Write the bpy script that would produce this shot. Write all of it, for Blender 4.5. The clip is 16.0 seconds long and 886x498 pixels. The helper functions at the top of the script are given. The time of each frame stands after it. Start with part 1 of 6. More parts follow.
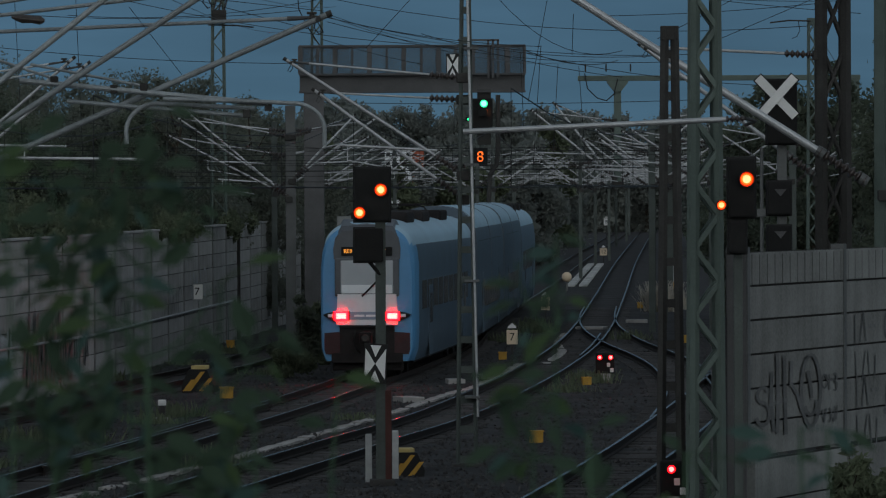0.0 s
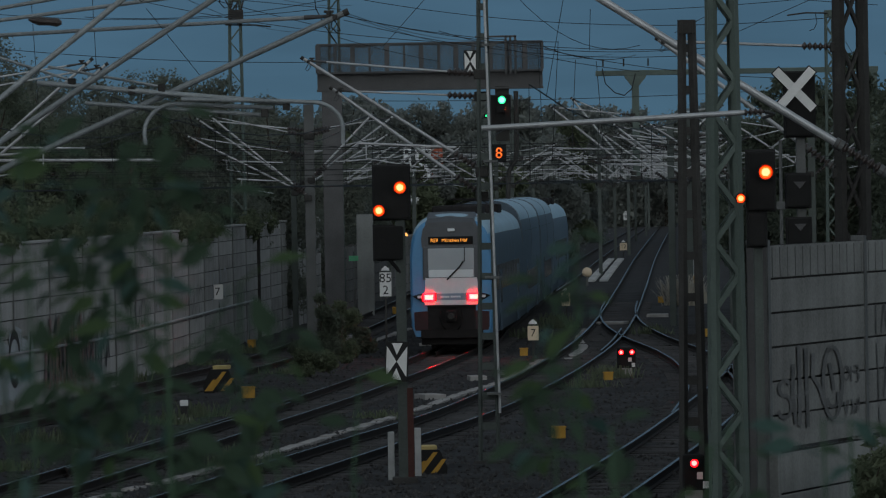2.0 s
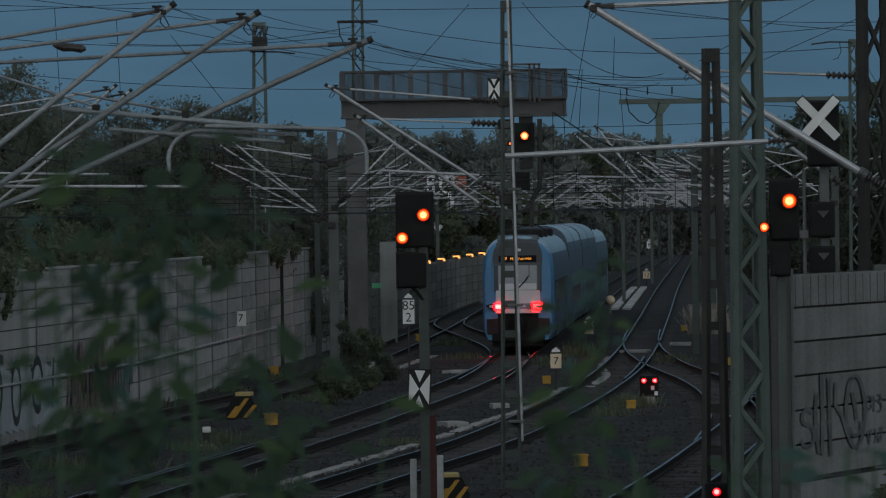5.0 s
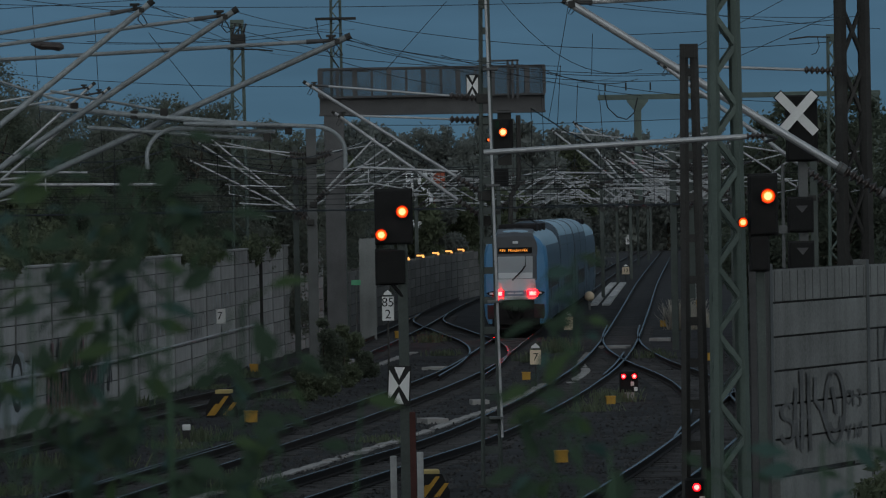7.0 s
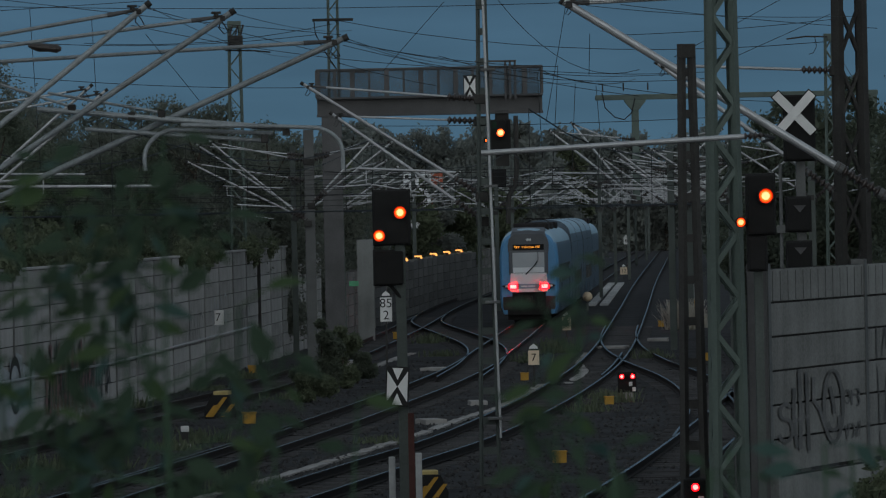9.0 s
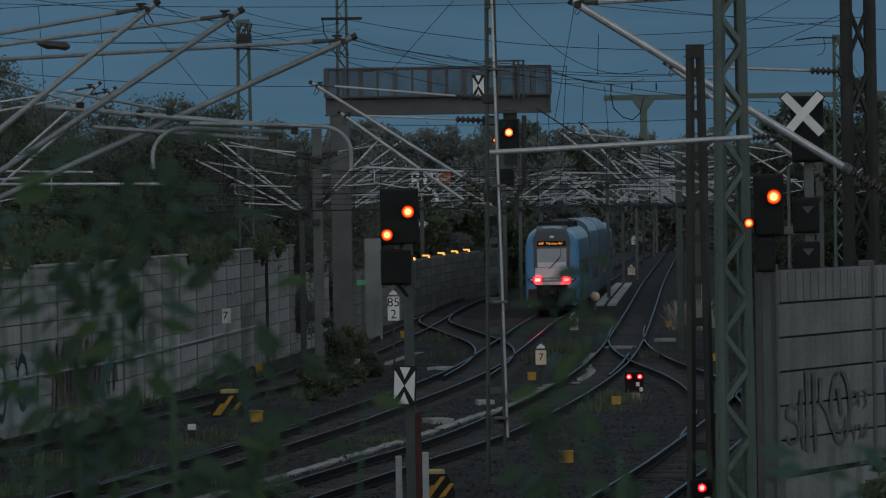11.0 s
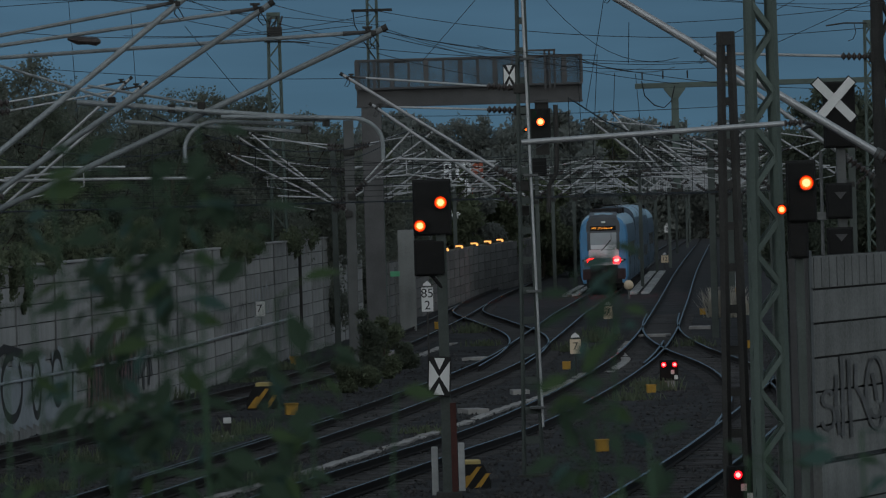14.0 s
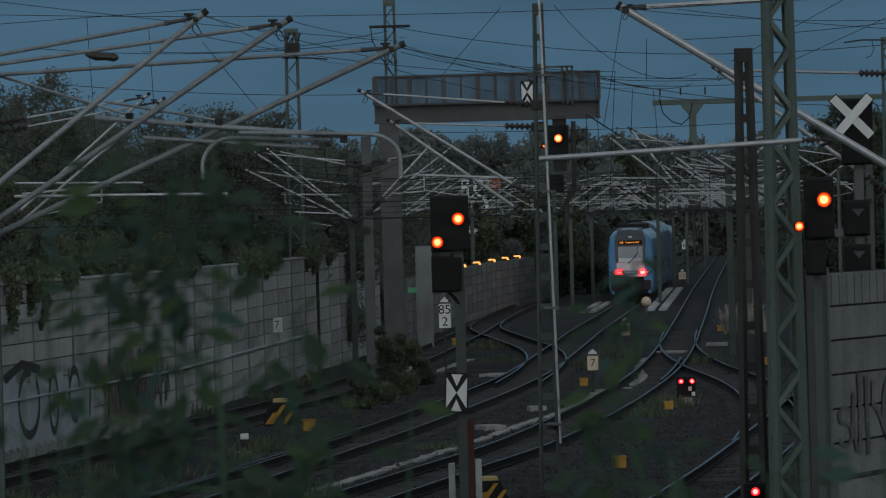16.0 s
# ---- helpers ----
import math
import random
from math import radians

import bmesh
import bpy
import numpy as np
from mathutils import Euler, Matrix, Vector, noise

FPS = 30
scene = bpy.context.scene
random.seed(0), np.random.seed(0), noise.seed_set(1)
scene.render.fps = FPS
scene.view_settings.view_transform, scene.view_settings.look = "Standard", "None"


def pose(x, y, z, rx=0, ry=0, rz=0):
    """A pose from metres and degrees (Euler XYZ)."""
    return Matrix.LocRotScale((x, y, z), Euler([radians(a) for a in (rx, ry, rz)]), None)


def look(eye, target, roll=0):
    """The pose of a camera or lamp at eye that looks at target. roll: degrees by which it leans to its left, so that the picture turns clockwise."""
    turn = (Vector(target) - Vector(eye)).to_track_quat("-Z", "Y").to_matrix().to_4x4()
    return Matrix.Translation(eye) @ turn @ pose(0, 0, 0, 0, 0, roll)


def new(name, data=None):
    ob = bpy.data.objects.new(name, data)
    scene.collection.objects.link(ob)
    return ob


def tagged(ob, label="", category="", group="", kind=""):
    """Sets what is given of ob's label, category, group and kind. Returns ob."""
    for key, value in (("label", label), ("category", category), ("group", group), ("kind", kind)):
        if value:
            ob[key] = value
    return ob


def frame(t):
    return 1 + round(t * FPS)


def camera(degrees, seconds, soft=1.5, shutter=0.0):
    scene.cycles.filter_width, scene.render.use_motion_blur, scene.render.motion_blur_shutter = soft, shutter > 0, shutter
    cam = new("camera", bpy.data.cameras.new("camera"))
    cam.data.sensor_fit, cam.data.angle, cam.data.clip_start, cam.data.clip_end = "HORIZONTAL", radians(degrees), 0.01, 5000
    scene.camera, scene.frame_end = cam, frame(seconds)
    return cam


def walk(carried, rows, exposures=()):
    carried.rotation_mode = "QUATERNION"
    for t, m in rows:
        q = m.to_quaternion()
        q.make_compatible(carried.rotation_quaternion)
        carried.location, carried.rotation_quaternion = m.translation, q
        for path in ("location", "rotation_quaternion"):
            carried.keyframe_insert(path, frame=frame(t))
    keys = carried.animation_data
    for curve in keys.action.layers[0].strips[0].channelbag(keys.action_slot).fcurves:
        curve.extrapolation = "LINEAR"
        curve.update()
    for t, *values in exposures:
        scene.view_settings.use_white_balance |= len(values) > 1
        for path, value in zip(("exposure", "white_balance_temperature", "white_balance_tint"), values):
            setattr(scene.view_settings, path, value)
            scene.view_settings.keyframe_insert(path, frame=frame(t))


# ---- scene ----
# ---- camera ----
cam = camera(8.966, 16.0, 1.2)
EYE = (0.0, 0.0, 5.5)
# seconds, tilt, lean, turn in degrees: a hand-held camera that stands in one spot
ROWS = [
    (0, 89.3918, 0.2428, -0.6427), (0.5, 89.3795, 0.4526, -0.5618), (1, 89.4011, 0.8906, -0.6576),
    (1.5, 89.3598, 1.008, -0.5366), (2, 89.3634, 0.9864, -0.4487), (2.5, 89.3886, 0.7533, -0.497),
    (3, 89.4539, 0.264, -0.5131), (3.5, 89.7102, 0.3467, -0.3402), (6, 89.6103, 0.9448, -0.3468),
    (6.5, 89.6176, 1.0079, -0.3991), (7, 89.6088, 1.0187, -0.4254), (7.5, 89.6239, 1.2864, -0.4463),
    (8, 89.6222, 1.3018, -0.47), (8.5, 89.6224, 1.1534, -0.465), (9, 89.6158, 1.1831, -0.4475),
    (11.5, 89.6108, 0.8873, -0.3578), (12, 89.6021, 1.0266, -0.3108), (12.5, 89.5433, 1.1105, -0.2142),
    (13, 89.4869, 1.2742, -0.1542), (13.5, 89.4729, 1.6204, -0.0779), (14, 89.522, 1.6496, -0.0365),
    (14.5, 89.5644, 1.7, -0.0129), (15, 89.5829, 1.7288, 0.0144), (15.5, 89.6378, 1.6414, 0.0945),
    (16, 89.6924, 1.5679, 0.1418),
]
cam.data.dof.use_dof, cam.data.dof.focus_distance = True, 150.0
cam.data.dof.aperture_fstop = cam.data.lens / 1000 / 0.0115
walk(cam, [(t, pose(*EYE, rx, ry, rz)) for t, rx, ry, rz in ROWS])

# ---- dusk sky: deep blue ahead, the last pale light behind the camera ----
scene.view_settings.exposure = 0.0
world = bpy.data.worlds.new("dusk")
scene.world = world
world.use_nodes = True
wn, wl = world.node_tree.nodes, world.node_tree.links
wn.clear()
w_out, w_bg = wn.new("ShaderNodeOutputWorld"), wn.new("ShaderNodeBackground")
w_co, w_sep = wn.new("ShaderNodeTexCoord"), wn.new("ShaderNodeSeparateXYZ")
wl.new(w_co.outputs["Generated"], w_sep.inputs[0])


def world_ramp(source, stops, lo, hi):
    m = wn.new("ShaderNodeMapRange")
    m.inputs["From Min"].default_value, m.inputs["From Max"].default_value = lo, hi
    wl.new(source, m.inputs["Value"])
    r = wn.new("ShaderNodeValToRGB")
    while len(r.color_ramp.elements) < len(stops):
        r.color_ramp.elements.new(0.5)
    for e, (p, c) in zip(r.color_ramp.elements, stops):
        e.position, e.color = p, (*c, 1)
    wl.new(m.outputs[0], r.inputs[0])
    return r.outputs[0]


SKY_AHEAD = world_ramp(w_sep.outputs["Z"], [(0, (0.058, 0.124, 0.184)), (0.04, (0.058, 0.123, 0.190)), (0.2, (0.085, 0.135, 0.185)), (1, (0.2, 0.235, 0.275))], 0, 1)
SKY_BEHIND = world_ramp(w_sep.outputs["Z"], [(0, (0.95, 0.985, 0.97)), (0.25, (0.70, 0.76, 0.785)), (1, (0.2, 0.235, 0.275))], 0, 1)
w_back = wn.new("ShaderNodeMapRange")
w_back.inputs["From Min"].default_value, w_back.inputs["From Max"].default_value = 0.55, -0.7
wl.new(w_sep.outputs["Y"], w_back.inputs["Value"])
w_mix = wn.new("ShaderNodeMix")
w_mix.data_type = "RGBA"
wl.new(w_back.outputs[0], w_mix.inputs["Factor"])
wl.new(SKY_AHEAD, w_mix.inputs["A"]), wl.new(SKY_BEHIND, w_mix.inputs["B"])
w_map, w_noise = wn.new("ShaderNodeMapping"), wn.new("ShaderNodeTexNoise")
w_map.inputs["Scale"].default_value = (9, 9, 60)
wl.new(w_co.outputs["Generated"], w_map.inputs[0]), wl.new(w_map.outputs[0], w_noise.inputs["Vector"])
w_noise.inputs["Scale"].default_value, w_noise.inputs["Detail"].default_value = 1.3, 4
w_cl = wn.new("ShaderNodeMapRange")
w_cl.inputs["From Min"].default_value, w_cl.inputs["From Max"].default_value = 0.3, 0.7
w_cl.inputs["To Min"].default_value, w_cl.inputs["To Max"].default_value = 0.82, 1.14
wl.new(w_noise.outputs[0], w_cl.inputs["Value"])
wl.new(w_mix.outputs["Result"], w_bg.inputs["Color"]), wl.new(w_cl.outputs[0], w_bg.inputs["Strength"])
wl.new(w_bg.outputs[0], w_out.inputs[0])
sun = new("sky_glow", bpy.data.lights.new("sky_glow", "SUN"))
sun.data.energy, sun.data.angle, sun.data.color = 0.12, radians(60), (0.85, 0.92, 1.0)
sun.matrix_world = look((0, -60, 60), (10, 40, 0))


# ---- materials ----
def mat(name, color, rough=0.7, metal=0.0, vary=0.25, scale=3.0, fine=40.0, bump=0.15, emit=None, power=1.0, dirt=None, islands=False, streak=0.0):
    m = bpy.data.materials.new(name)
    m.use_nodes = True
    n, l = m.node_tree.nodes, m.node_tree.links
    b = n["Principled BSDF"]
    b.inputs["Roughness"].default_value, b.inputs["Metallic"].default_value = rough, metal
    b.inputs["Specular IOR Level"].default_value = 0.5 if rough < 0.5 else 0.2
    if emit:
        b.inputs["Base Color"].default_value = (*color, 1)
        b.inputs["Emission Color"].default_value, b.inputs["Emission Strength"].default_value = (*emit, 1), power
        return m
    co = n.new("ShaderNodeTexCoord")
    big, small = n.new("ShaderNodeTexNoise"), n.new("ShaderNodeTexNoise")
    big.inputs["Scale"].default_value, small.inputs["Scale"].default_value = scale, fine
    big.inputs["Detail"].default_value, small.inputs["Detail"].default_value = 5, 3
    l.new(co.outputs["Object"], big.inputs["Vector"]), l.new(co.outputs["Object"], small.inputs["Vector"])
    info = n.new("ShaderNodeObjectInfo") if not islands else n.new("ShaderNodeNewGeometry")
    rnd = info.outputs["Random"] if not islands else info.outputs["Random Per Island"]
    add = n.new("ShaderNodeMath")
    add.operation = "MULTIPLY_ADD"
    l.new(small.outputs[0], add.inputs[0])
    add.inputs[1].default_value = 0.6
    l.new(big.outputs[0], add.inputs[2])
    add2 = n.new("ShaderNodeMath")
    add2.operation = "MULTIPLY_ADD"
    l.new(rnd, add2.inputs[0])
    add2.inputs[1].default_value = 0.35
    l.new(add.outputs[0], add2.inputs[2])
    total = add2.outputs[0]
    if streak:
        # rain streaks: noise drawn out down the face
        squeeze, runs, add3 = n.new("ShaderNodeMapping"), n.new("ShaderNodeTexNoise"), n.new("ShaderNodeMath")
        squeeze.inputs["Scale"].default_value = (2.6, 2.6, 0.22)
        runs.inputs["Scale"].default_value, runs.inputs["Detail"].default_value = 1.4, 4
        l.new(co.outputs["Object"], squeeze.inputs[0]), l.new(squeeze.outputs[0], runs.inputs["Vector"])
        add3.operation = "MULTIPLY_ADD"
        add3.inputs[1].default_value = -streak
        l.new(runs.outputs[0], add3.inputs[0]), l.new(total, add3.inputs[2])
        shift = n.new("ShaderNodeMath")
        shift.inputs[1].default_value = streak * 0.5
        l.new(add3.outputs[0], shift.inputs[0])
        total = shift.outputs[0]
    ramp = n.new("ShaderNodeValToRGB")
    lo = dirt or tuple(c * (1 - vary) for c in color)
    hi = tuple(min(1, c * (1 + vary)) for c in color)
    ramp.color_ramp.elements[0].position, ramp.color_ramp.elements[0].color = 0.45, (*lo, 1)
    ramp.color_ramp.elements[1].position, ramp.color_ramp.elements[1].color = 1.0, (*hi, 1)
    mid = ramp.color_ramp.elements.new(0.78)
    mid.color = (*color, 1)
    mr = n.new("ShaderNodeMapRange")
    mr.inputs["From Max"].default_value = 1.35
    l.new(total, mr.inputs["Value"])
    l.new(mr.outputs[0], ramp.inputs[0])
    l.new(ramp.outputs[0], b.inputs["Base Color"])
    if bump:
        bp = n.new("ShaderNodeBump")
        bp.inputs["Strength"].default_value, bp.inputs["Distance"].default_value = bump, 0.02
        l.new(add.outputs[0], bp.inputs["Height"]), l.new(bp.outputs[0], b.inputs["Normal"])
    return m


M_BALLAST = mat("ballast", (0.030, 0.030, 0.031), 1.0, vary=0.8, scale=0.7, fine=11, bump=1.0)
M_EARTH = mat("earth", (0.075, 0.07, 0.055), 1.0, vary=0.5, scale=0.3, fine=6, bump=0.8)
M_RAIL_SIDE = mat("rail_rust", (0.022, 0.017, 0.015), 0.8, 0.2, fine=25)
M_RAIL_TOP = mat("rail_polished", (0.155, 0.15, 0.148), 0.24, 1.0, vary=0.2, fine=12, bump=0.02)
M_SLEEPER = mat("sleeper_concrete", (0.054, 0.052, 0.052), 0.95, vary=0.4, scale=1.5, fine=30, bump=0.3)
M_WALL = mat("wall_concrete", (0.285, 0.286, 0.282), 0.92, vary=0.22, scale=0.7, fine=18, bump=0.25, dirt=(0.135, 0.134, 0.13), streak=0.5)
M_WALL_R = mat("wall_concrete_grey", (0.205, 0.213, 0.208), 0.92, vary=0.22, scale=0.8, fine=18, bump=0.25, dirt=(0.12, 0.122, 0.118), streak=0.5)
M_WALL_FAR = mat("wall_dark_block", (0.15, 0.148, 0.142), 0.95, vary=0.45, scale=0.5, fine=9, bump=0.3)
M_JOINT = mat("joint_dark", (0.03, 0.03, 0.03), 1.0, bump=0)
M_SEAL = mat("joint_sealant", (0.19, 0.19, 0.185), 0.9, vary=0.5, scale=1.5, fine=12, bump=0.2)
M_GREEN = mat("mast_green_paint", (0.094, 0.122, 0.109), 0.6, 0.0, vary=0.25, scale=2, fine=25, bump=0.1)
M_FARMAST = mat("far_mast_grey", (0.075, 0.088, 0.082), 0.7, 0.1, vary=0.3, scale=2, fine=25, bump=0.1)
M_GREY = mat("mast_grey_steel", (0.115, 0.12, 0.12), 0.6, 0.2, vary=0.3, scale=2, fine=25, bump=0.1)
M_DARK = mat("mast_dark_steel", (0.046, 0.045, 0.043), 0.8, 0.2, vary=0.4, scale=2, fine=25, bump=0.15)
M_GANTRY = mat("gantry_dark_grey", (0.088, 0.088, 0.09), 0.7, 0.2, vary=0.3, scale=1.5, fine=20, bump=0.1)
M_TUBE = mat("galvanised_tube", (0.42, 0.43, 0.44), 0.45, 0.55, vary=0.25, scale=4, fine=30, bump=0.05)
# darker, less metallic tube for the nearest arms
M_TUBE_NEAR = mat("near_tube_grey", (0.25, 0.275, 0.285), 0.6, 0.35, vary=0.35, scale=3, fine=30, bump=0.08)
M_INSUL = mat("insulator_brown", (0.045, 0.035, 0.032), 0.35, vary=0.2)
M_WIRE = mat("wire", (0.03, 0.032, 0.034), 0.6, 0.4, bump=0)
M_BLACK = mat("signal_black", (0.014, 0.014, 0.014), 0.9, vary=0.3, bump=0.05)
M_WHITE = mat("sign_white", (0.66, 0.66, 0.65), 0.6, vary=0.12, bump=0.03)
M_YELLOW = mat("box_yellow", (0.44, 0.25, 0.045), 0.65, vary=0.3, bump=0.1)
M_SIGNBLK = mat("sign_black", (0.015, 0.015, 0.015), 0.6, vary=0.2, bump=0)
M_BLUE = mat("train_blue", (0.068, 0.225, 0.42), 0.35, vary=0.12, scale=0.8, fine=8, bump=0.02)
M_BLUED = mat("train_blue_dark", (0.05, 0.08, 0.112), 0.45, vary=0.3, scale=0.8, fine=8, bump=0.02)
M_TWHITE = mat("train_white", (0.62, 0.64, 0.66), 0.4, vary=0.1, scale=0.8, fine=8, bump=0.02)
M_TGREY = mat("train_visor_grey", (0.06, 0.066, 0.075), 0.4, vary=0.15, bump=0.02)
M_TSTRIP = mat("train_strip_blue_grey", (0.2, 0.25, 0.33), 0.4, vary=0.12, bump=0.02)
M_TBOX = mat("train_box_dark_red", (0.045, 0.026, 0.028), 0.7, vary=0.3, bump=0.1)
# roof base colour is raised to hold the sky's pale blue reflection
M_TROOF = mat("train_roof_sky_sheen", (0.28, 0.42, 0.52), 0.4, vary=0.2, scale=0.6, fine=6, bump=0.05)
M_UNDER = mat("train_underframe", (0.02, 0.018, 0.018), 0.9, vary=0.4, bump=0.2)
M_TGLASS = mat("train_glass", (0.015, 0.018, 0.022), 0.08, vary=0.1, bump=0)
# pale grey reflection on the windscreen glass, painted as its base colour
M_SCREEN = mat("windscreen_reflection", (0.31, 0.34, 0.36), 0.2, vary=0.08, scale=1.2, bump=0)
M_RED = mat("tail_light", (0.6, 0.05, 0.08), emit=(1.0, 0.0003, 0.0008), power=95)
M_REDS = mat("stop_light", (0.6, 0.05, 0.06), emit=(1.0, 0.0025, 0.0065), power=12)
M_LENSW = mat("red_core", (1, 0.7, 0.7), emit=(1.0, 0.50, 0.42), power=1.5)
M_ORANGE = mat("orange_light", (0.8, 0.3, 0.05), emit=(1.0, 0.062, 0.004), power=2.6)
M_ORCORE = mat("orange_core", (1, 0.8, 0.4), emit=(1.0, 0.47, 0.19), power=1.75)
# weak emission that stands for the halo around a lit lens
M_ORHALO = mat("orange_halo", (0.5, 0.1, 0.02), emit=(1.0, 0.03, 0.002), power=0.34)
M_REDHALO = mat("red_halo", (0.4, 0.02, 0.03), emit=(1.0, 0.004, 0.012), power=0.22)
M_GREENL = mat("green_light", (0.1, 0.8, 0.5), emit=(0.01, 1.0, 0.28), power=1.3)
M_GRCORE = mat("green_core", (0.6, 1, 0.8), emit=(0.22, 1.0, 0.60), power=1.6)
M_ORANGE8 = mat("digit_orange", (0.8, 0.3, 0.05), emit=(1.0, 0.10, 0.01), power=1.4)
M_DISPLAY = mat("display_amber", (0.8, 0.3, 0.05), emit=(1.0, 0.36, 0.05), power=1.0)
M_WARM = mat("warm_lamp", (0.9, 0.6, 0.2), emit=(1.0, 0.42, 0.10), power=1.3)
M_BARK = mat("bark", (0.05, 0.042, 0.032), 0.95, vary=0.4, bump=0.5)


def leaf_mat(name, color, back=0.35):
    m = mat(name, color, 0.75, vary=0.45, scale=0.4, fine=3, bump=0, islands=True)
    n, l = m.node_tree.nodes, m.node_tree.links
    b, out = n["Principled BSDF"], n["Material Output"]
    t, mix = n.new("ShaderNodeBsdfTranslucent"), n.new("ShaderNodeMixShader")
    t.inputs["Color"].default_value = (*[min(1, c * 1.5) for c in color], 1)
    mix.inputs[0].default_value = back
    l.new(b.outputs[0], mix.inputs[1]), l.new(t.outputs[0], mix.inputs[2]), l.new(mix.outputs[0], out.inputs["Surface"])
    return m


M_LEAF = leaf_mat("leaf_dark", (0.098, 0.115, 0.085), 0.45)
# leaf colour lightened for the haze over trees farther along the wall
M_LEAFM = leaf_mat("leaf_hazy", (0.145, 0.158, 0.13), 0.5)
M_LEAF2 = leaf_mat("leaf_mid", (0.115, 0.135, 0.085))
# leaf colour lightened further: haze over the far wood is in the colour
M_LEAF3 = leaf_mat("leaf_far_haze", (0.185, 0.2, 0.185), 0.5)
M_LEAFN = leaf_mat("leaf_near", (0.046, 0.078, 0.048))
M_LEAFY = leaf_mat("leaf_yellow_green", (0.064, 0.105, 0.045))
M_LEAFT = leaf_mat("leaf_blue_green", (0.058, 0.108, 0.092))
M_STALK = mat("stalk_green", (0.045, 0.085, 0.05), 0.8, vary=0.3)
M_DRY = leaf_mat("dry_grass", (0.38, 0.35, 0.30))
M_SLAB = mat("slab_concrete", (0.36, 0.37, 0.37), 0.9, vary=0.3, fine=10, bump=0.2)
M_FOUND = mat("foundation_concrete", (0.3, 0.29, 0.28), 0.9, vary=0.3, bump=0.3)


# ---- builders ----
def mesh_of(name, bm, material, smooth=False):
    me = bpy.data.meshes.new(name)
    bm.to_mesh(me)
    bm.free()
    for m in (material if isinstance(material, (list, tuple)) else [material]):
        me.materials.append(m)
    if smooth:
        for p in me.polygons:
            p.use_smooth = True
    return me


def part(name, bm, material, parent=None, label="", smooth=False):
    ob = new(name, mesh_of(name, bm, material, smooth))
    if parent:
        ob.parent = parent
    if label:
        ob["label"] = label
    return ob


def thing(name, m, label, category, group="", kind=""):
    ob = new(name)
    ob.empty_display_size = 0.2
    ob.matrix_basis = m
    return tagged(ob, label, category, group, kind)


def box(bm, c, s, m=None, bevel=0.0):
    r = bmesh.ops.create_cube(bm, size=1.0)
    v = r["verts"]
    t = Matrix.Translation(c) @ Matrix.Diagonal((*s, 1))
    bmesh.ops.transform(bm, matrix=(m @ t) if m else t, verts=v)
    if bevel:
        es = list({e for q in v for e in q.link_edges})
        bmesh.ops.bevel(bm, geom=es, offset=bevel, segments=2, affect="EDGES", profile=0.6)
    return bm


def boxed(c, s, bevel=0.0, m=None):
    return box(bmesh.new(), c, s, m, bevel)


def rod(bm, a, b, r, r2=None, seg=8):
    a, b = Vector(a), Vector(b)
    d = b - a
    m = Matrix.Translation((a + b) / 2) @ d.to_track_quat("Z", "Y").to_matrix().to_4x4()
    bmesh.ops.create_cone(bm, cap_ends=True, segments=seg, radius1=r, radius2=r if r2 is None else r2, depth=d.length, matrix=m)
    return bm


def bar(bm, a, b, w, d=None):
    """A square bar from a to b."""
    a, b = Vector(a), Vector(b)
    v = b - a
    m = Matrix.Translation((a + b) / 2) @ v.to_track_quat("Z", "Y").to_matrix().to_4x4()
    return box(bm, (0, 0, 0), (w, d or w, v.length), m)


def rings(bm, pts, radii, seg=8):
    """One closed tube through pts with a radius at each."""
    pts = [Vector(p) for p in pts]
    loops, side = [], None
    for i, p in enumerate(pts):
        d = (pts[min(i + 1, len(pts) - 1)] - pts[max(i - 1, 0)]).normalized()
        if side is None:
            side = d.orthogonal().normalized()
        side = (side - d * side.dot(d)).normalized()
        up = d.cross(side)
        loops.append([bm.verts.new(p + (side * math.cos(6.28318 * k / seg) + up * math.sin(6.28318 * k / seg)) * radii[i]) for k in range(seg)])
    for a, b in zip(loops, loops[1:]):
        for k in range(seg):
            bm.faces.new((a[k], a[(k + 1) % seg], b[(k + 1) % seg], b[k]))
    bm.faces.new(list(reversed(loops[0])))
    bm.faces.new(loops[-1])
    return bm


def rods(pts, r, seg=6):
    return rings(bmesh.new(), pts, [r] * len(pts), seg)


def smooth_path(ctrl, step):
    """Points at even steps along a smooth curve through ctrl (x, y)."""
    c = [Vector((x, y, 0)) for x, y in ctrl]
    c = [2 * c[0] - c[1]] + c + [2 * c[-1] - c[-2]]
    fine = []
    for i in range(1, len(c) - 2):
        p0, p1, p2, p3 = c[i - 1:i + 3]
        for k in range(40):
            u = k / 40
            fine.append(0.5 * (2 * p1 + (p2 - p0) * u + (2 * p0 - 5 * p1 + 4 * p2 - p3) * u * u + (3 * p1 - p0 - 3 * p2 + p3) * u ** 3))
    fine.append(c[-2])
    s = [0.0]
    for a, b in zip(fine, fine[1:]):
        s.append(s[-1] + (b - a).length)
    n = max(2, int(s[-1] / step))
    q = np.linspace(0, s[-1], n)
    xs, ys = np.interp(q, s, [p.x for p in fine]), np.interp(q, s, [p.y for p in fine])
    return [Vector((x, y, 0)) for x, y in zip(xs, ys)]


